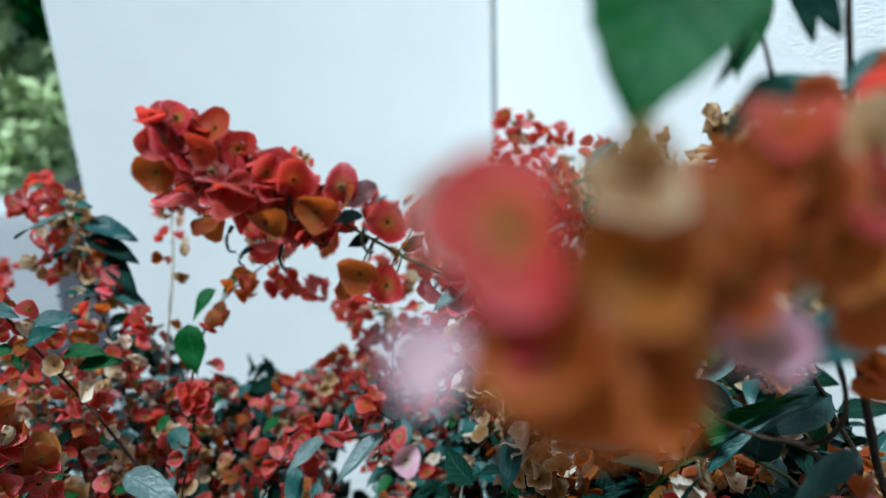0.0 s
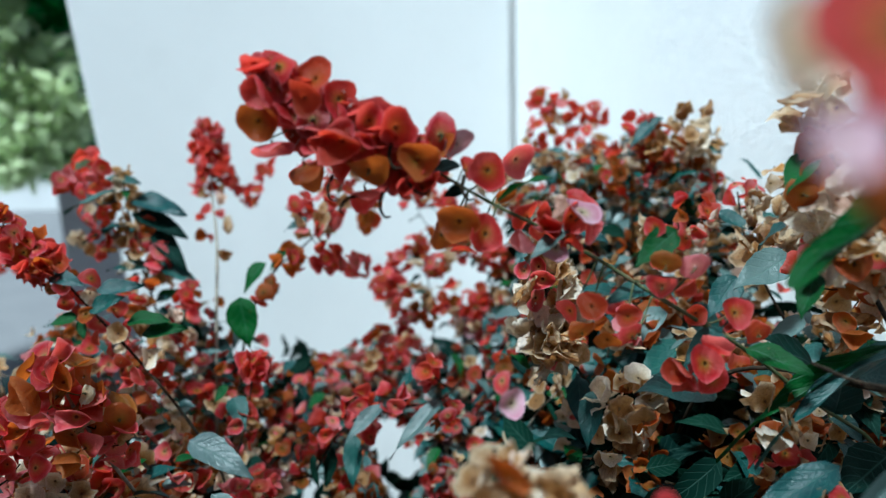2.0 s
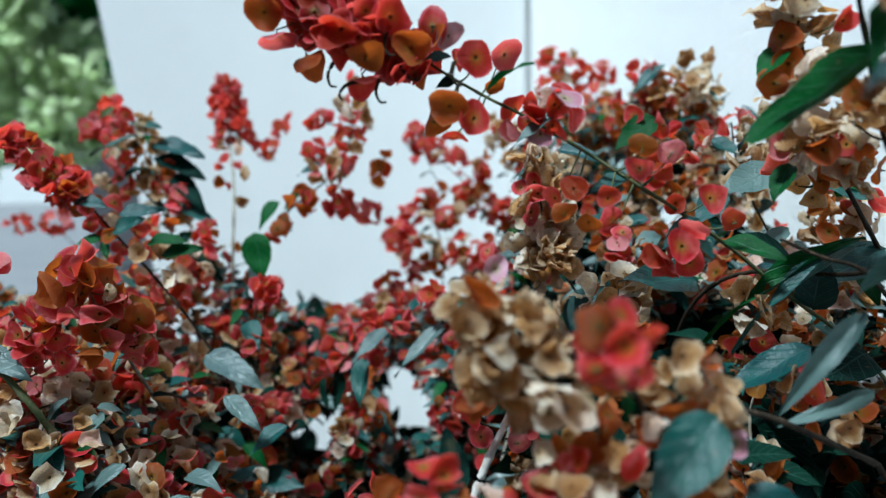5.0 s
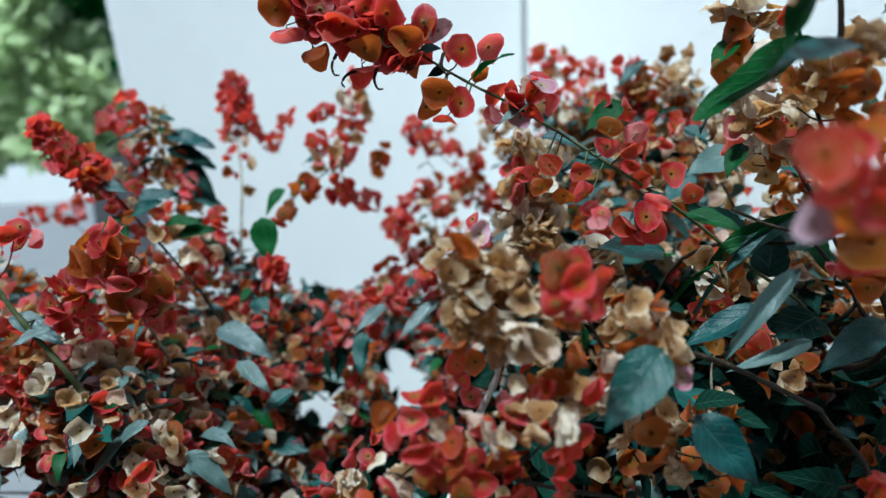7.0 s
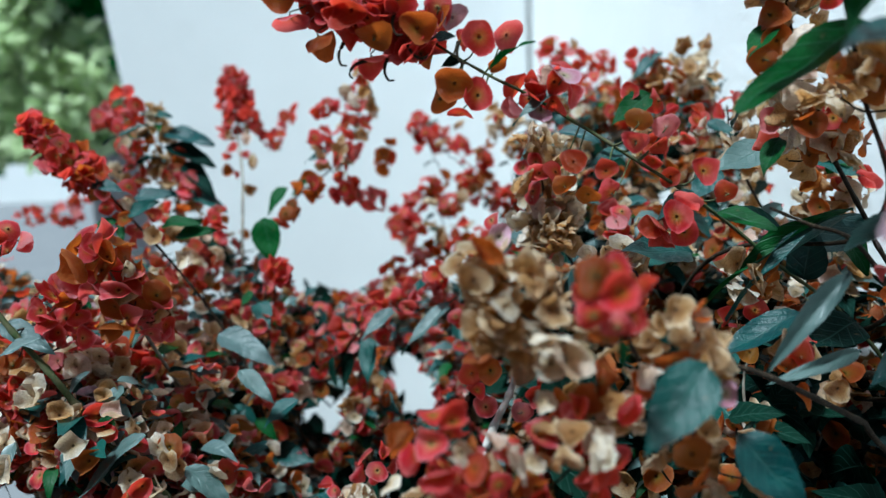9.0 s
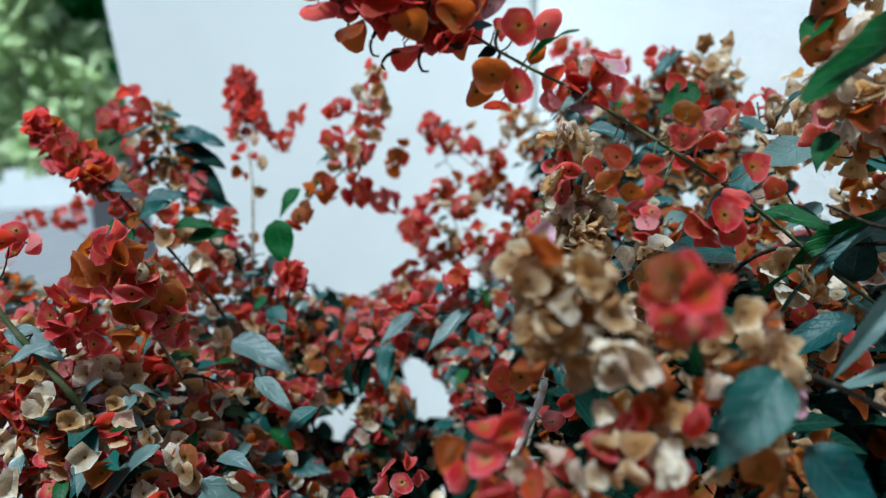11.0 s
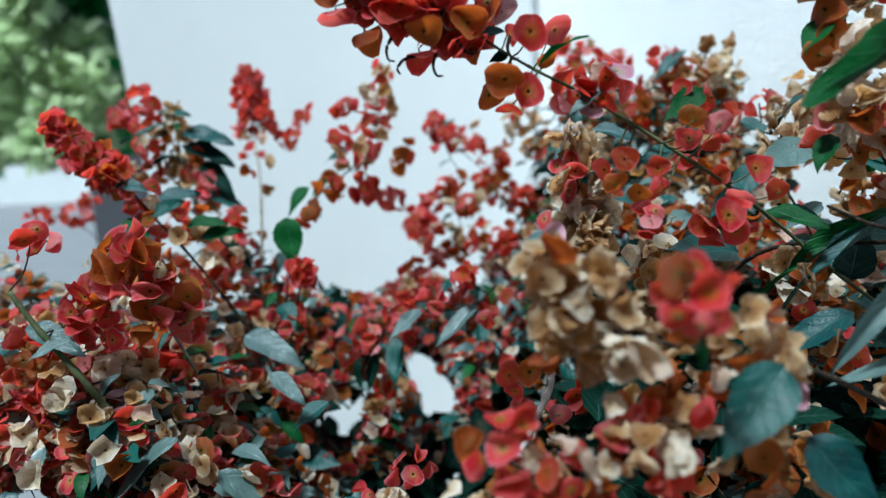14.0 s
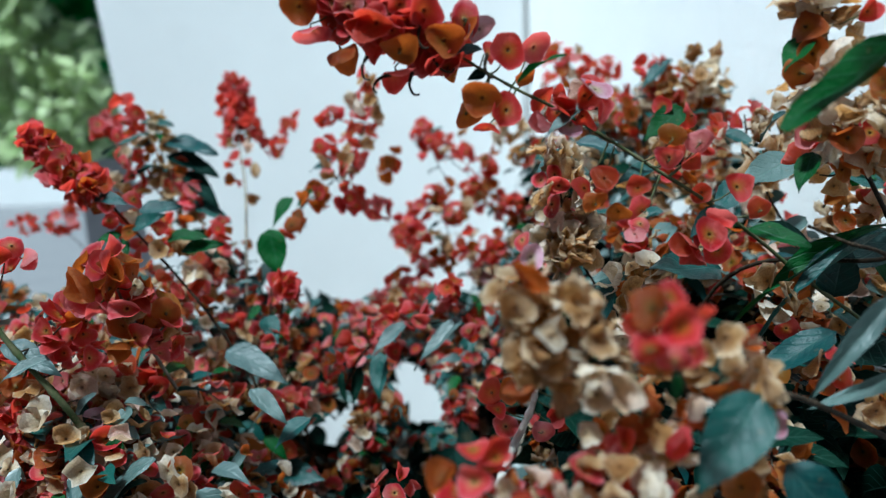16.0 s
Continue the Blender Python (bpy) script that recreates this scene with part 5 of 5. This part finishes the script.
b.leaf((-0.3161, 0.4400, 1.1106), (-0.2676, 0.4200, 1.0994), "sage", (0, -0.4, 1), 1, 0)
b.leaf((-0.2568, 0.4400, 1.0745), (-0.2797, 0.4300, 1.0566), "sage", (0, -0.3, 1), 1, 1)
b.leaf((-0.1648, 0.4800, 1.0578), (-0.1332, 0.4600, 1.0421), "sage", (0, -0.3, 1), 1.1, 0)
b.leaf((-0.1270, 0.5000, 1.0248), (-0.1550, 0.4800, 1.0143), "teal", (0, -0.3, 1), 1.1, 1)
b.cluster((-0.2226, 0.4700, 0.9832), 5, 0.01012, 0.0105, RUST)
b.cluster((-0.2134, 0.5200, 0.9753), 12, 0.01656, 0.0105, DRY)
b.cluster((-0.2620, 0.5200, 0.9859), 9, 0.01656, 0.0105, BROWN)
b.leaf((-0.1977, 0.5800, 0.9324), (-0.1371, 0.5500, 0.9562), "teal", (0, -0.4, 1), 1.1, 1)
b.leaf((-0.2011, 0.6000, 0.9898), (-0.2268, 0.5800, 0.9550), "dark", (-0.4, -0.8, 0.4), 1.3, 0)
b.cluster((-0.1659, 0.5700, 0.9998), 8, 0.01288, 0.0105, BRIGHT)
b.cluster((-0.1822, 0.5800, 0.9601), 8, 0.01472, 0.0105, RUST)
b.cluster((-0.1802, 0.6000, 1.0495), 9, 0.01656, 0.0105, RED)
b.cluster((-0.2536, 0.5200, 1.0545), 12, 0.0184, 0.0105, MIXED)
b.cluster((-0.2393, 0.5800, 1.1036), 9, 0.01472, 0.0105, RED)

b = Branch("far thin twig with red heads over the paving", [(-0.7023, 1.1000, 1.0812), (-0.6567, 1.1000, 1.0755), (-0.6045, 1.0800, 1.0416), (-0.5428, 1.0500, 0.9841)], 0.0007, "dark", None, "flowering_branch", seed=124)
b.cluster((-0.7023, 1.1000, 1.0812), 10, 0.01472, 0.01176, BRIGHT)
b.cluster((-0.6421, 1.1000, 1.0797), 15, 0.02208, 0.01176, BRIGHT)
b.cluster((-0.6296, 1.1000, 1.1020), 6, 0.01288, 0.01176, RED)

b = Branch("thin upright stem by the rough wall with green leaves", [(0.1606, 0.3200, 1.3972), (0.1666, 0.3200, 1.3662), (0.1728, 0.3200, 1.3449), (0.1852, 0.3300, 1.3111), (0.2086, 0.3500, 1.2596)], 0.0009, "dark", None, "flowering_branch", seed=125)

b = Branch("overhanging branch with large red, tan and lilac bracts", [(0.0631, 0.1180, 1.3293), (0.0700, 0.1250, 1.3195), (0.0817, 0.1350, 1.3133), (0.0986, 0.1500, 1.3138), (0.1186, 0.1650, 1.3177), (0.1569, 0.2000, 1.3101), (0.2212, 0.2500, 1.2681)], 0.001, "dark", (0.42, 0.35, 0.0), "flowering_branch", seed=126)
b.calyx(Vector((0.0612, 0.1180, 1.3290)), (-0.55, -0.9, 0.25), 0.0128, {"red": 1}, shape=2)
b.calyx(Vector((0.0652, 0.1190, 1.3144)), (-0.2, -0.8, 0.9), 0.01125, {"bronze": 1}, shape=1)
b.calyx(Vector((0.0622, 0.1190, 1.3179)), (-0.5, -1, 0.3), 0.00861111, {"red": 1}, shape=1)
b.calyx(Vector((0.0683, 0.1220, 1.3071)), (-0.1, -0.8, 0.8), 0.01125, {"bronze": 1}, shape=1)
b.calyx(Vector((0.0782, 0.1320, 1.3030)), (0.1, -0.8, 0.7), 0.0138889, {"bronze": 1}, shape=2)
b.calyx(Vector((0.0850, 0.1380, 1.3097)), (0.2, -0.8, 0.8), 0.0125, {"bronze": 1}, shape=0)
b.calyx(Vector((0.0782, 0.1310, 1.3325)), (-0.2, -1, 0.5), 0.00986111, {"dry": 1}, shape=1)
b.calyx(Vector((0.0787, 0.1300, 1.3217)), (0.1, -1, 0.4), 0.01125, {"bronze": 1}, shape=1)
b.calyx(Vector((0.0926, 0.1420, 1.3269)), (0.2, -1, 0.4), 0.0102778, {"bronze": 1}, shape=0)
b.calyx(Vector((0.0966, 0.1450, 1.3169)), (0.3, -1, 0.2), 0.01125, {"bronze": 1}, shape=1)
b.calyx(Vector((0.0874, 0.1400, 1.3208)), (0, -1, 0.2), 0.01125, {"bronze": 1}, shape=0)
b.calyx(Vector((0.1078, 0.1550, 1.3383)), (-0.3, -0.8, 1.0), 0.00916667, {"red": 1}, shape=0)
b.calyx(Vector((0.1030, 0.1550, 1.3309)), (0.0, -1, 0.3), 0.00986111, {"bronze": 1}, shape=1)
b.calyx(Vector((0.1134, 0.1580, 1.3295)), (0.3, -1, 0.2), 0.0106944, {"bronze": 1}, shape=1)
b.calyx(Vector((0.1093, 0.1550, 1.3180)), (0.3, -1, 0.1), 0.01125, {"bronze": 1}, shape=0)
b.calyx(Vector((0.1226, 0.1650, 1.3156)), (0.2, -1, 0.3), 0.01125, {"bronze": 1}, shape=1)
b.calyx(Vector((0.1276, 0.1650, 1.3245)), (0.3, -1, 0.3), 0.0106944, {"red": 1}, shape=0)
b.calyx(Vector((0.1295, 0.1700, 1.3338)), (0.3, -1, 0.4), 0.00916667, {"dry": 1}, shape=0)
b.calyx(Vector((0.1028, 0.1500, 1.3035)), (0.2, -0.8, 0.7), 0.01125, {"lilac": 1}, shape=1)
b.calyx(Vector((0.1340, 0.1750, 1.3044)), (0.1, -1, 0.0), 0.0119444, {"bronze": 1}, shape=1)
b.calyx(Vector((0.0565, 0.1290, 1.3280)), (-0.1, -1, 0.25), 0.0100, {"pale": 1}, shape=0)
b.calyx(Vector((0.0520, 0.1110, 1.3160)), (-0.1, -0.8, 0.9), 0.0062, {"lilac": 1}, shape=1)
b.leaf((0.1579, 0.3000, 1.3774), (0.1477, 0.2900, 1.3460), "green", (-0.3, -0.9, 0.3), 1, 0)
b.leaf((0.1427, 0.2700, 1.3640), (0.1370, 0.2600, 1.3426), "green", (0.5, -0.9, 0.1), 0.5, 2)
b.leaf((0.1586, 0.2700, 1.3748), (0.1683, 0.2600, 1.3577), "dark", (0.2, -1, 0.3), 1.3, 0)
b.leaf((0.1444, 0.2400, 1.3453), (0.1215, 0.2200, 1.3355), "dark", (-0.1, -0.8, 0.5), 0.7, 1)
b.leaf((0.1853, 0.2700, 1.3531), (0.1681, 0.2600, 1.3418), "teal", (0, -0.6, 0.8), 0.9, 0)
b.cluster((0.1473, 0.2000, 1.3064), 9, 0.01012, 0.0085, BROWN, face=(0, -0.6, 0.3))
b.cluster((0.1316, 0.2000, 1.3157), 8, 0.01012, 0.0085, BROWN, face=(0, -0.6, 0.3))
b.cluster((0.1640, 0.2500, 1.3310), 12, 0.01288, 0.01, RUST)
b.cluster((0.1518, 0.2600, 1.3191), 12, 0.01288, 0.01, BROWN)
b.cluster((0.1626, 0.2400, 1.3084), 9, 0.01288, 0.01, BROWN)
b.leaf((0.1725, 0.3100, 1.3784), (0.1792, 0.3000, 1.3586), "dark", (0.3, -0.9, 0.3), 1, 0)
b.leaf((0.1896, 0.3100, 1.3384), (0.1983, 0.2900, 1.3475), "teal", (0, -0.4, 1), 0.8, 1)
b.leaf((0.1175, 0.3000, 1.3772), (0.1054, 0.2900, 1.3524), "green", (-0.4, -0.9, 0.2), 0.8, 0)
b.leaf((0.1066, 0.2050, 1.3782), (0.0885, 0.1800, 1.3367), "green", (-0.2, -1, 0.2), 1.7, 0)
b.leaf((0.1209, 0.2100, 1.3696), (0.1099, 0.2000, 1.3501), "green", (0.2, -1, 0.2), 1.1, 0)
b.leaf((0.1819, 0.2500, 1.2758), (0.1382, 0.2200, 1.2721), "teal", (0, -0.5, 1), 1, 0)
b.leaf((0.1797, 0.2800, 1.3451), (0.1322, 0.2600, 1.3394), "teal", (0, -0.3, 1), 0.8, 1)


# canes that fill the body of the shrub
def top(x, y):
    """Height of the shrub's upper surface."""
    z = float(np.interp(x, (-0.56, -0.34, -0.26, -0.19, -0.15, -0.04, 0.05, 0.12, 0.3), (1.08, 1.115, 1.11, 1.05, 1.0, 0.985, 1.06, 1.17, 1.19)))
    return z + float(np.interp(y, (0.45, 0.6, 0.8, 1.05), (-0.05, 0.0, 0.015, 0.02))) + (0.075 if x > 0.09 and y > 0.8 else 0)


def wall_x(y):
    return 0.157 + (1.967 - y) * 0.2143


def fill(n, x0, x1, y0, y1, depth, mix, label, seed, per=(13, 19), lower=0.0, kinds=("teal", "dark", "teal", "sage", "green"), leafy=(5, 8), long=0.034):
    rnd = random.Random(seed)
    for i in range(n):
        x, y = x0 + (x1 - x0) * ((i * 0.618 + rnd.random() * 0.2) % 1), rnd.uniform(y0, y1)
        x = min(x, wall_x(y) - 0.07)
        z = top(x, y) - 0.02 - lower - depth * rnd.random() ** 1.3
        tip = Vector((x, y, z))
        low = tip + Vector((rnd.uniform(-0.05, 0.05), rnd.uniform(-0.02, 0.06), -0.09))
        b = Branch(label, [tip, tip.lerp(low, 0.5) + Vector((rnd.uniform(-0.012, 0.012), 0, 0.01)), low], 0.0009, rnd.choice(("dark", "green", "grey")), seed=seed * 100 + i)
        few = 0.4 if x > 0.08 and z < 1.04 or -0.19 < x < 0.03 and z < 0.95 else 1.0
        b.raceme(0.0, 0.35, round(few * rnd.randint(*per)), 0.0125, 0.0100, mix, (0, -0.2, 0.2))
        b.cluster(tip + Vector((rnd.uniform(-0.03, 0.03), rnd.uniform(-0.03, 0.01), rnd.uniform(-0.05, -0.01))), round(few * rnd.randint(6, 9) * min(1, per[0] / 8)), 0.0125, 0.0100, mix)
        b.leaves(rnd.randint(*leafy), 0.0, 1.0, long, kinds)


fill(38, -0.56, -0.12, 0.50, 0.80, 0.20, {"red": 3, "pink": 2.2, "dry": 4, "bronze": 3, "pale": 3}, "leafy cane with mixed red, pink and dried bracts", 1)
fill(12, -0.20, 0.02, 0.66, 0.88, 0.12, {"red": 5, "pink": 2, "bronze": 1, "pale": 2}, "low cane with red bracts and grey green leaves", 2)
fill(16, -0.12, 0.08, 0.78, 1.05, 0.12, {"red": 5, "pink": 3, "dry": 1, "pale": 2}, "far cane with red and faded bracts", 3)
fill(30, 0.05, 0.34, 0.50, 0.78, 0.26, {"dry": 3.5, "bronze": 4, "red": 1, "pale": 1}, "brown leafy cane with bronze and dried bracts", 4, per=(9, 14), kinds=("teal", "teal", "dark", "sage"), leafy=(8, 11), long=0.044)
fill(22, 0.09, 0.26, 0.80, 1.08, 0.14, {"dry": 4, "red": 2, "bronze": 2, "pale": 2}, "far cane with rusty and tan bracts", 5)
fill(20, -0.50, -0.16, 0.44, 0.60, 0.12, {"red": 2.5, "pink": 2, "dry": 4, "bronze": 3, "pale": 3.5}, "low cane with pale and pink bracts over grey leaves", 7, lower=0.08)
fill(12, 0.10, 0.36, 0.36, 0.55, 0.14, BROWN, "shaded inner cane with bronze bracts", 6, per=(8, 12), kinds=("teal", "dark", "teal"), leafy=(8, 11), long=0.044)


fill(10, -0.32, 0.10, 0.52, 0.80, 0.09, {"red": 3, "pale": 2, "lilac": 1}, "leafy cane with broad grey green leaves and few bracts", 8, per=(3, 5), kinds=("teal", "sage"), leafy=(9, 12), long=0.042)


# small bracts and leaves too many to count, on the outer layer of the shrub
def scatter(name, label, n, x0, x1, y0, y1, depth, lower, mix, leaf_share, seed):
    rnd = random.Random(seed)
    kinds, weights = zip(*mix.items())
    mats = [CALYX[k] for k in kinds] + [LEAF["teal"], LEAF["sage"], LEAF["green"]]
    verts, faces, uvs, slots = [], [], [], []
    c = None
    for i in range(n):
        if i % 9 == 0:
            x, y = rnd.uniform(x0, x1), rnd.uniform(y0, y1)
            x = min(x, wall_x(y) - 0.06)
            c = Vector((x, y, top(x, y) - 0.03 - lower - depth * rnd.random() ** 1.2))
            way = Vector((rnd.uniform(-0.5, 0.5), -0.4, 0.9))
        p = c + Vector([rnd.gauss(0, 0.012) for _ in range(3)])
        if is_clear(p):
            continue
        if rnd.random() < leaf_share:
            k = rnd.choices((0, 1, 2), (4, 4, 1))[0]
            me = rnd.choice(SMALL_LEAVES[("teal", "sage", "green")[k]])
            k += len(kinds)
            s = rnd.uniform(0.018, 0.036)
            turn = Euler((rnd.uniform(-0.7, 0.5), rnd.uniform(-0.5, 0.5), rnd.uniform(0, 6.28))).to_matrix().to_4x4()
        else:
            k = kinds.index(rnd.choices(kinds, weights)[0])
            me = rnd.choice(SMALL[kinds[k]])
            s = rnd.uniform(0.0055, 0.0105)
            turn = turn_to((p - c).normalized() + 0.6 * way + Vector([rnd.uniform(-0.6, 0.6) for _ in range(3)]), rnd)
        m = Matrix.Translation(p) @ turn @ Matrix.Scale(s, 4)
        if is_clear(m @ Vector((0, 0.8, 0))):
            continue
        o = len(verts)
        verts += [m @ v.co for v in me.vertices]
        faces += [tuple(o + q for q in f.vertices) for f in me.polygons]
        slots += [k] * len(me.polygons)
        lay = me.uv_layers[0].data
        uv = {lp.vertex_index: tuple(lay[lp.index].uv) for lp in me.loops}
        uvs += [uv[q] for q in range(len(me.vertices))]
    me = mesh_of(name, verts, faces, mats[0], True, uvs)
    for q in mats[1:]:
        me.materials.append(q)
    me.polygons.foreach_set("material_index", slots)
    tagged(new(name, me), label, "foliage", kind="stuff")


LIGHT = {"red": 4.6, "pink": 2.8, "dry": 3.0, "pale": 4.0, "bronze": 3, "lilac": 0.3}
FADED = {"red": 3.2, "pink": 3.4, "dry": 3.6, "pale": 4.6, "bronze": 2.2, "lilac": 0.5}
SHADE = {"bronze": 7, "red": 1, "dry": 1.5}
TANS = {"red": 2, "pink": 0.5, "dry": 5, "pale": 3.5, "bronze": 4}
scatter("small_bracts", "small red and cream bracts among grey green leaves", 3000, -0.56, -0.10, 0.46, 0.80, 0.20, 0.0, LIGHT, 0.36, 21)
scatter("small_bracts", "small pale bracts and grey green leaves low down", 2600, -0.42, -0.17, 0.42, 0.54, 0.13, -0.02, FADED, 0.24, 22)
scatter("small_bracts", "small far red bracts and leaves", 1800, -0.18, 0.10, 0.70, 1.05, 0.12, 0.0, LIGHT, 0.5, 23)
scatter("small_bracts", "small tan and rusty bracts among leaves", 2600, 0.05, 0.30, 0.52, 1.05, 0.18, 0.0, TANS, 0.5, 24)
scatter("small_bracts", "small brown bracts and leaves in the shade", 1600, 0.04, 0.34, 0.40, 0.7, 0.2, 0.08, SHADE, 0.4, 25)


# inner foliage too dense to count, its near-black colour deepens the shade between canes
def foliage(name, label, n, place, kinds, sizes, seed, material_of):
    rnd = random.Random(seed)
    verts, faces, uvs, mats, slots = [], [], [], [], []
    for i in range(n):
        me = rnd.choice(kinds)
        p = place(rnd)
        if p is None or is_clear(p):
            continue
        s = rnd.uniform(*sizes)
        m = Matrix.Translation(p) @ Euler((rnd.uniform(-1.2, 1.2), rnd.uniform(-1.2, 1.2), rnd.uniform(0, 6.28))).to_matrix().to_4x4() @ Matrix.Scale(s, 4)
        if any(is_clear(m @ Vector((0, q, 0))) for q in (0.3, 0.6, 1.0)):
            continue
        k = len(verts)
        verts += [m @ v.co for v in me.vertices]
        faces += [tuple(k + q for q in f.vertices) for f in me.polygons]
        lay = me.uv_layers[0].data
        uv = {lp.vertex_index: tuple(lay[lp.index].uv) for lp in me.loops}
        uvs += [uv[q] for q in range(len(me.vertices))]
    ob = new(name, mesh_of(name, verts, faces, material_of, True, uvs))
    return tagged(ob, label, "foliage", kind="stuff")


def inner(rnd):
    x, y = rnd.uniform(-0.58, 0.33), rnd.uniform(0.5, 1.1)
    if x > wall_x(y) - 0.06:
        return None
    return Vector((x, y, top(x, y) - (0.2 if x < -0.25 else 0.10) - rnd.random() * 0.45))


foliage("inner_foliage", "dense leaves inside the shrub, coloured near-black for deep shade", 3800, inner, SMALL_LEAVES["dark"], (0.045, 0.08), 5, LEAF["dark"])


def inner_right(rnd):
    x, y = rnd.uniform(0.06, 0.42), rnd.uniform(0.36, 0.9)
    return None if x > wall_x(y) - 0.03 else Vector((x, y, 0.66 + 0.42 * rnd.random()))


foliage("inner_foliage", "dense leaves low in the shrub, coloured near-black for shade", 2400, inner_right, SMALL_LEAVES["dark"], (0.03, 0.055), 6, LEAF["dark"])

# grey post and small tree beyond the wall's end
post = slab("gate_post", (-1.88, 3.41), (-1.58, 3.47), 0.22, 0.0, 1.70, GREY, 0.015)
tagged(post, "grey rendered gate post beside a small tree", "post", kind="structure")
TREE_LEAF = [leaf_mesh(90 + i, LEAF["creeper"], 0.75, 0.2 + 0.1 * i, 0.2, 0.2, 5, 1) for i in range(3)]
rt = random.Random(40)
# lit-toned clumps stand in front, shade-toned ones behind them
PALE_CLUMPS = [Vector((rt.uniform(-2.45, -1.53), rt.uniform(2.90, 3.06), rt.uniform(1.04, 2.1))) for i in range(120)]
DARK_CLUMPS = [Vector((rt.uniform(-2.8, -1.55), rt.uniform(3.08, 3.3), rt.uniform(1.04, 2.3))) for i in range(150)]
CLUMPS = PALE_CLUMPS + DARK_CLUMPS


def crown_of(clumps, spread):
    def place(rnd):
        p = rnd.choice(clumps) + Vector([rnd.gauss(0, spread) for _ in range(3)])
        return None if p.z < 0.98 + 0.08 * math.sin(9 * p.x) else p
    return place


tree = tagged(new("garden_tree", None), "small tree by a post, green leaves coloured lit in front and shaded behind", "tree")
tree.location = (-2.3, 3.15, 0.0)
trunk = new("trunk", tube("trunk", [q - tree.location for q in spline([(-2.3, 3.15, 0.0), (-2.28, 3.16, 0.5), (-2.33, 3.14, 1.0), (-2.27, 3.15, 1.7)], 6)], 0.045, 0.015, STEM["grey"], 10, 0.1))
trunk.parent = tree
for k in range(0, 270, 15):
    low = Vector((-2.3, 3.15, 0.85 + 0.5 * (k / 270)))
    limb = new("limb", tube("limb", [q - tree.location for q in spline([low, low.lerp(CLUMPS[k], 0.5) + Vector((0, 0, 0.06)), CLUMPS[k]], 5)], 0.013, 0.003, STEM["grey"], 6))
    limb.parent = tree
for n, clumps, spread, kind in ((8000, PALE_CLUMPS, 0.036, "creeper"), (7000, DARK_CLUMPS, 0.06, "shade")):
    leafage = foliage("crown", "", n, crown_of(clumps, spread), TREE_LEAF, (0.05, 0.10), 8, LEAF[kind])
    del leafage["kind"], leafage["category"]
    leafage.data.transform(Matrix.Translation(-tree.location))
    leafage.parent = tree
